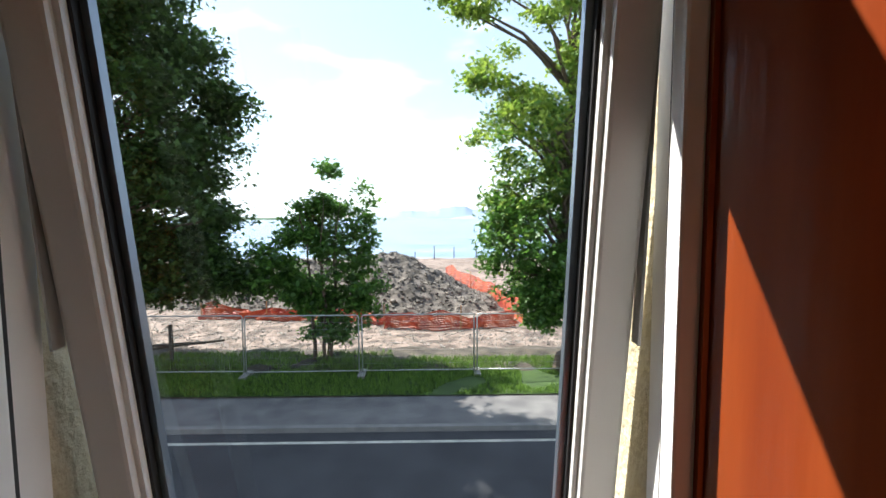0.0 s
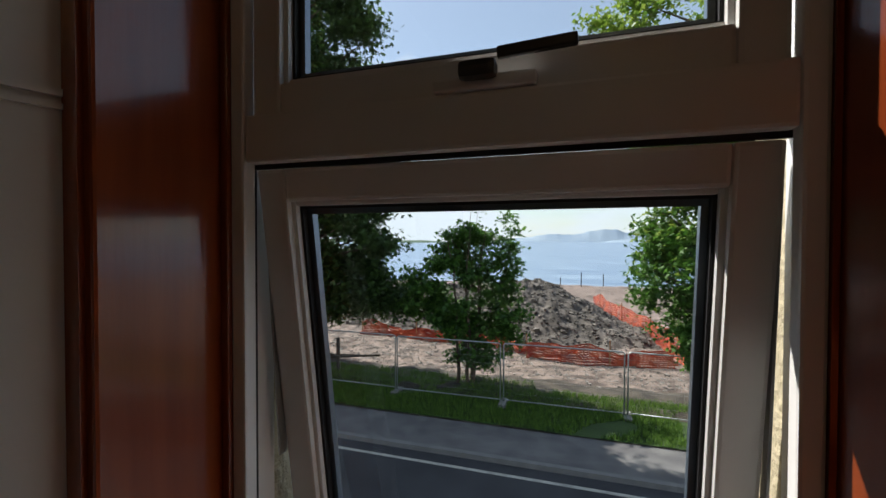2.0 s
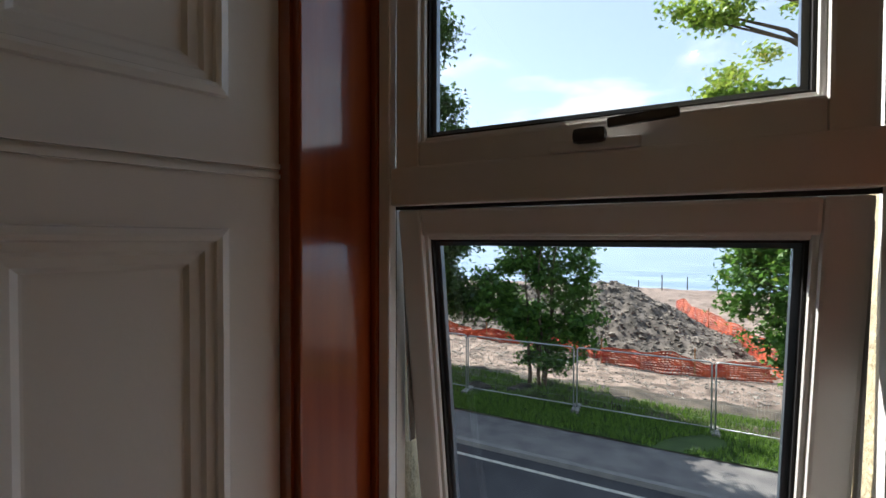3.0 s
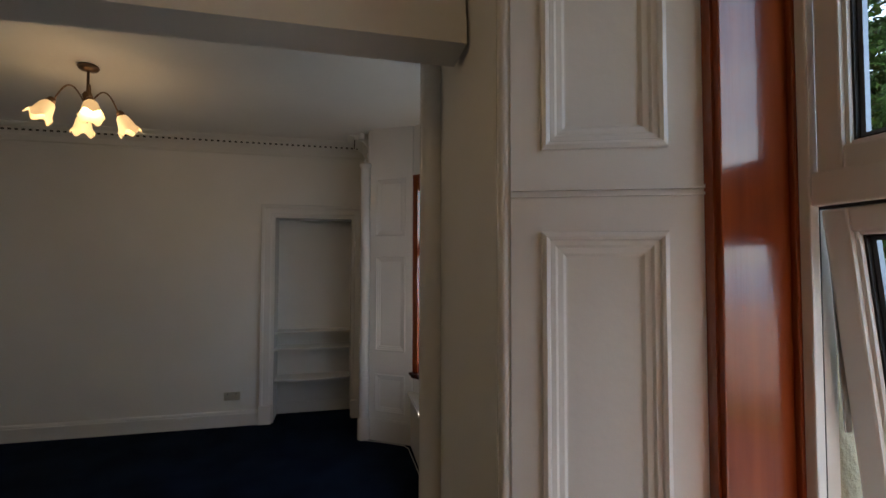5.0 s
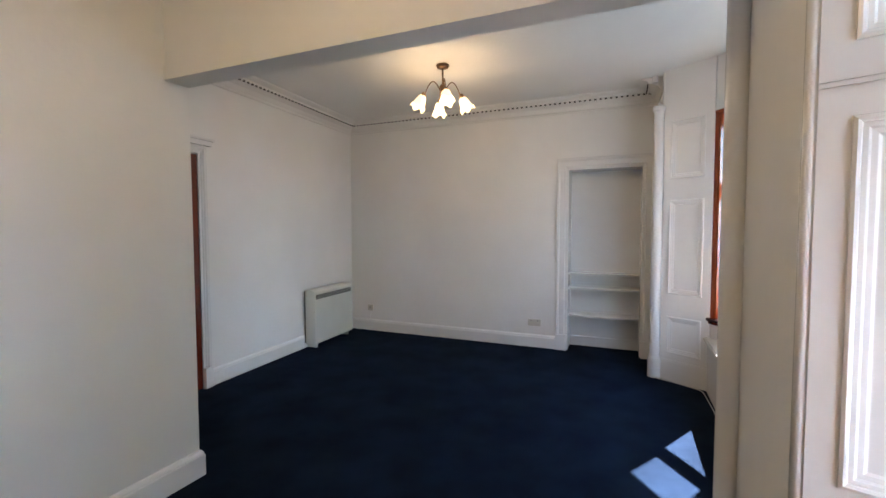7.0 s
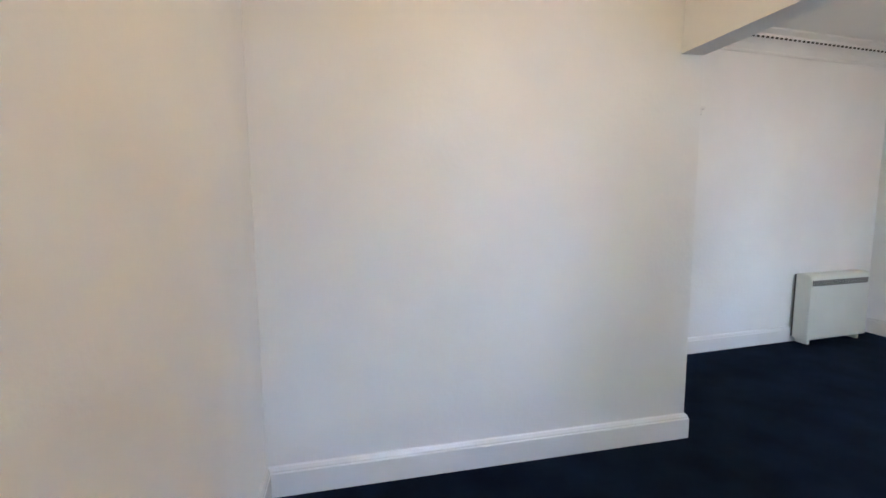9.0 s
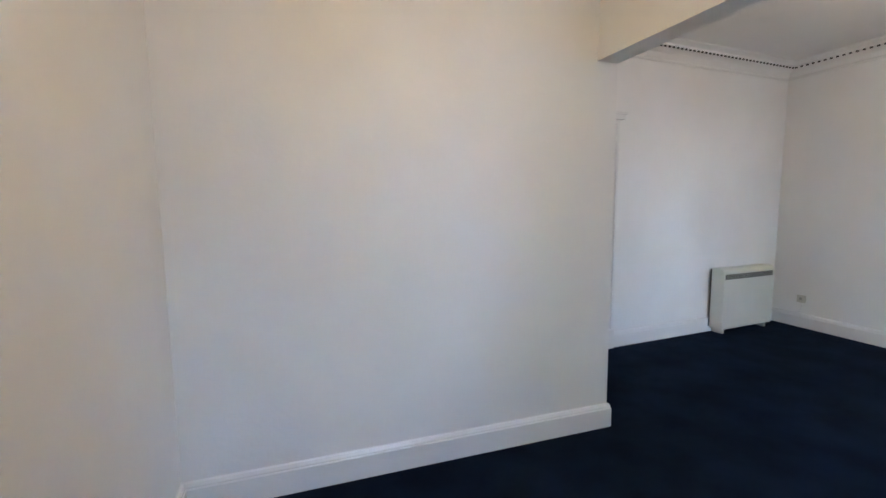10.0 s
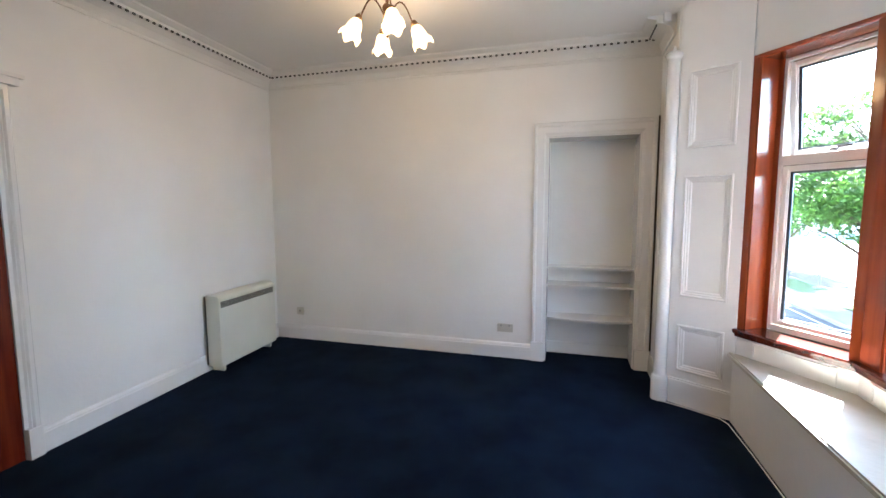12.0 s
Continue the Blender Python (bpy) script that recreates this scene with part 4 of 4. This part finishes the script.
def barrier(pts, h, seed, cell=0.11, stakes=3.4, slack=1.0):
    """A sagging strip of orange barrier mesh along plan points."""
    r = np.random.RandomState(seed)
    ob = thing("barrier_mesh", "sagging orange plastic barrier mesh round the dig", "barrier", (0, 0, 0), 0, "orange barriers")
    line = []
    for (x0, y0), (x1, y1) in zip(pts, pts[1:]):
        n = int(math.hypot(x1 - x0, y1 - y0) / cell)
        line += [(x0 + (x1 - x0) * i / n, y0 + (y1 - y0) * i / n) for i in range(n)]
    vs, fs = [], []
    rows = 9

    def at(i, j, o=0.0):
        x, y = line[i]
        s = i * cell
        sag = max(0.22, 1 - slack * (0.38 - 0.22 * abs(math.cos(s * math.pi / stakes + seed)) - 0.55 * hnoise(x, y, 0.8, seed)))
        w = 0.28 * slack * hnoise(x, y, 2.3, seed + j * 0.35)
        return (x + w, y + w + 0.03 * math.sin(j), site_z(x, y) + 0.03 + h * sag * j / (rows - 1) + o)

    for j in range(rows):
        for i in range(len(line) - 1):
            k = len(vs)
            vs += [at(i, j, -0.03), at(i + 1, j, -0.03), at(i + 1, j, 0.03), at(i, j, 0.03)]
            fs.append((k, k + 1, k + 2, k + 3))
    for i in range(0, len(line) - 1):
        for j in range(rows - 1):
            k = len(vs)
            a, c = Vector(at(i, j)), Vector(at(i, j + 1))
            d = (Vector((*line[i + 1], 0)) - Vector((*line[i], 0))).normalized() * 0.026
            vs += [tuple(a - d), tuple(a + d), tuple(c + d), tuple(c - d)]
            fs.append((k, k + 1, k + 2, k + 3))
    tagged(from_py("netting", vs, fs, ORANGE, ob), "woven orange plastic netting", kind="stuff")
    for i in range(0, len(line), int(stakes / cell)):
        x, y = line[i]
        b = bmesh.new()
        box(b, x - 0.022, x + 0.022, y - 0.022, y + 0.022, site_z(x, y) - 0.1, site_z(x, y) + h + 0.22)
        part("stake", b, STAKE, ob, "timber stake")
    return ob


barrier([(-1.8, 19.9), (1.0, 19.8), (4.2, 20.4)], 0.85, 1)
barrier([(-11.0, 22.3), (-7.0, 21.8), (-3.5, 21.3), (-1.6, 20.4)], 0.7, 2)
barrier([(4.4, 20.6), (4.0, 24.0), (2.9, 29.0), (1.2, 36.0)], 1.1, 3, 0.09, 4.6, 0.3)
POST = material("dark_timber", (0.05, 0.04, 0.03), 0.9, (0.09, 0.07, 0.05), 8)
for x, y, h in ((-8.4, 15.6, 1.35), (-15.5, 17.0, 1.1), (0.2, 52, 1.6), (2.6, 54, 1.4), (-2.2, 55, 1.2), (5.4, 55, 1.4)):
    p = thing("timber_post", "plain weathered post standing in the bare ground", "post", (x, y, site_z(x, y)))
    part("post", bmbox(-0.05, 0.05, -0.05, 0.05, -0.2, h, bevel=0.008), POST, p)
for i, (x, y, a, L) in enumerate(((-10.6, 16.8, 8, 3.2), (-11.8, 17.3, -4, 3.8), (-13.6, 17.0, 3, 2.8))):
    p = thing("timber_pole", "long dark pole lying on the ground", "pole", (x, y, site_z(x, y) + 0.12), a, "poles on the ground")
    part("pole", tube(bmesh.new(), [(0, 0, 0), (L, 0, 0.25)], 0.05, 8), POST, p)


def stones(n, region, zf, s0, s1, mat, name, label, seed):
    r = np.random.RandomState(seed)
    vs, fs = [], []
    o = [(1, 0, 0), (-1, 0, 0), (0, 1, 0), (0, -1, 0), (0, 0, 1), (0, 0, -1)]
    f8 = [(0, 2, 4), (2, 1, 4), (1, 3, 4), (3, 0, 4), (2, 0, 5), (1, 2, 5), (3, 1, 5), (0, 3, 5)]
    for _ in range(n):
        x, y = r.uniform(region[0], region[1]), r.uniform(region[2], region[3])
        z = zf(x, y)
        if z < GZ - 0.4:
            continue
        s = r.uniform(s0, s1) * (0.6 + 0.8 * r.rand() ** 3)
        k = len(vs)
        e = Euler(r.uniform(0, 6, 3)).to_matrix()
        for q in o:
            q2 = e @ Vector([q[i] * s * r.uniform(0.55, 1.2) for i in range(3)])
            vs.append((x + q2.x, y + q2.y, z + q2.z * 0.7))
        fs += [(a + k, c + k, d + k) for a, c, d in f8]
    tagged(from_py(name, vs, fs, mat), label, "rubble", kind="stuff")


ROCK = material("loose_stone", (0.07, 0.06, 0.055), 0.95, (0.42, 0.38, 0.34), 3)
DARKROCK = material("dug_rubble", (0.04, 0.034, 0.03), 0.95, (0.26, 0.225, 0.195), 3)
stones(9000, (-26, 6, 21.5, 29), mound_z, 0.05, 0.18, DARKROCK, "rubble_stones", "grey and brown lumps of rubble on the heap", 3)
stones(15000, (-18, 10, 15.5, 25), site_z, 0.02, 0.085, ROCK, "gravel_stones", "scattered pale stones on the bare ground", 4)


# ---- far shore ----
def ridge(name, x0, x1, y, h, n, seed, mat, label, depth=300):
    vs, fs = [], []
    for i in range(n):
        t = i / (n - 1)
        x = x0 + (x1 - x0) * t
        z = GZ - 1 + h * max(0.02, math.sin(math.pi * t) ** 0.6 * (0.62 + 0.5 * hnoise(x, seed, 4.0 / abs(x1 - x0) * 1.5, seed) + 0.15 * hnoise(x, seed, 30.0 / abs(x1 - x0), seed)))
        vs += [(x, y, GZ - 2), (x, y + depth * 0.5, z), (x, y + depth, GZ - 2)]
        if i:
            k = 3 * i
            fs += [(k - 3, k, k + 1, k - 2), (k - 2, k + 1, k + 2, k - 1)]
    ob = from_py(name, vs, fs, mat)
    return tagged(ob, label, kind="structure")


SHORE = material("near_shore_woods", (0.06, 0.10, 0.06), 1.0, (0.10, 0.14, 0.09), 0.02)
ridge("backdrop", -900, 1500, 4200, 150, 120, 3, HILL, "hills across the water, haze painted in as pale blue")
ridge("backdrop", 100, 2600, 3300, 95, 120, 8, HILL, "hills across the water, haze painted in as pale blue", 200)
ridge("backdrop", -2300, -560, 1900, 26, 90, 5, SHORE, "low wooded spit of land across the water", 120)
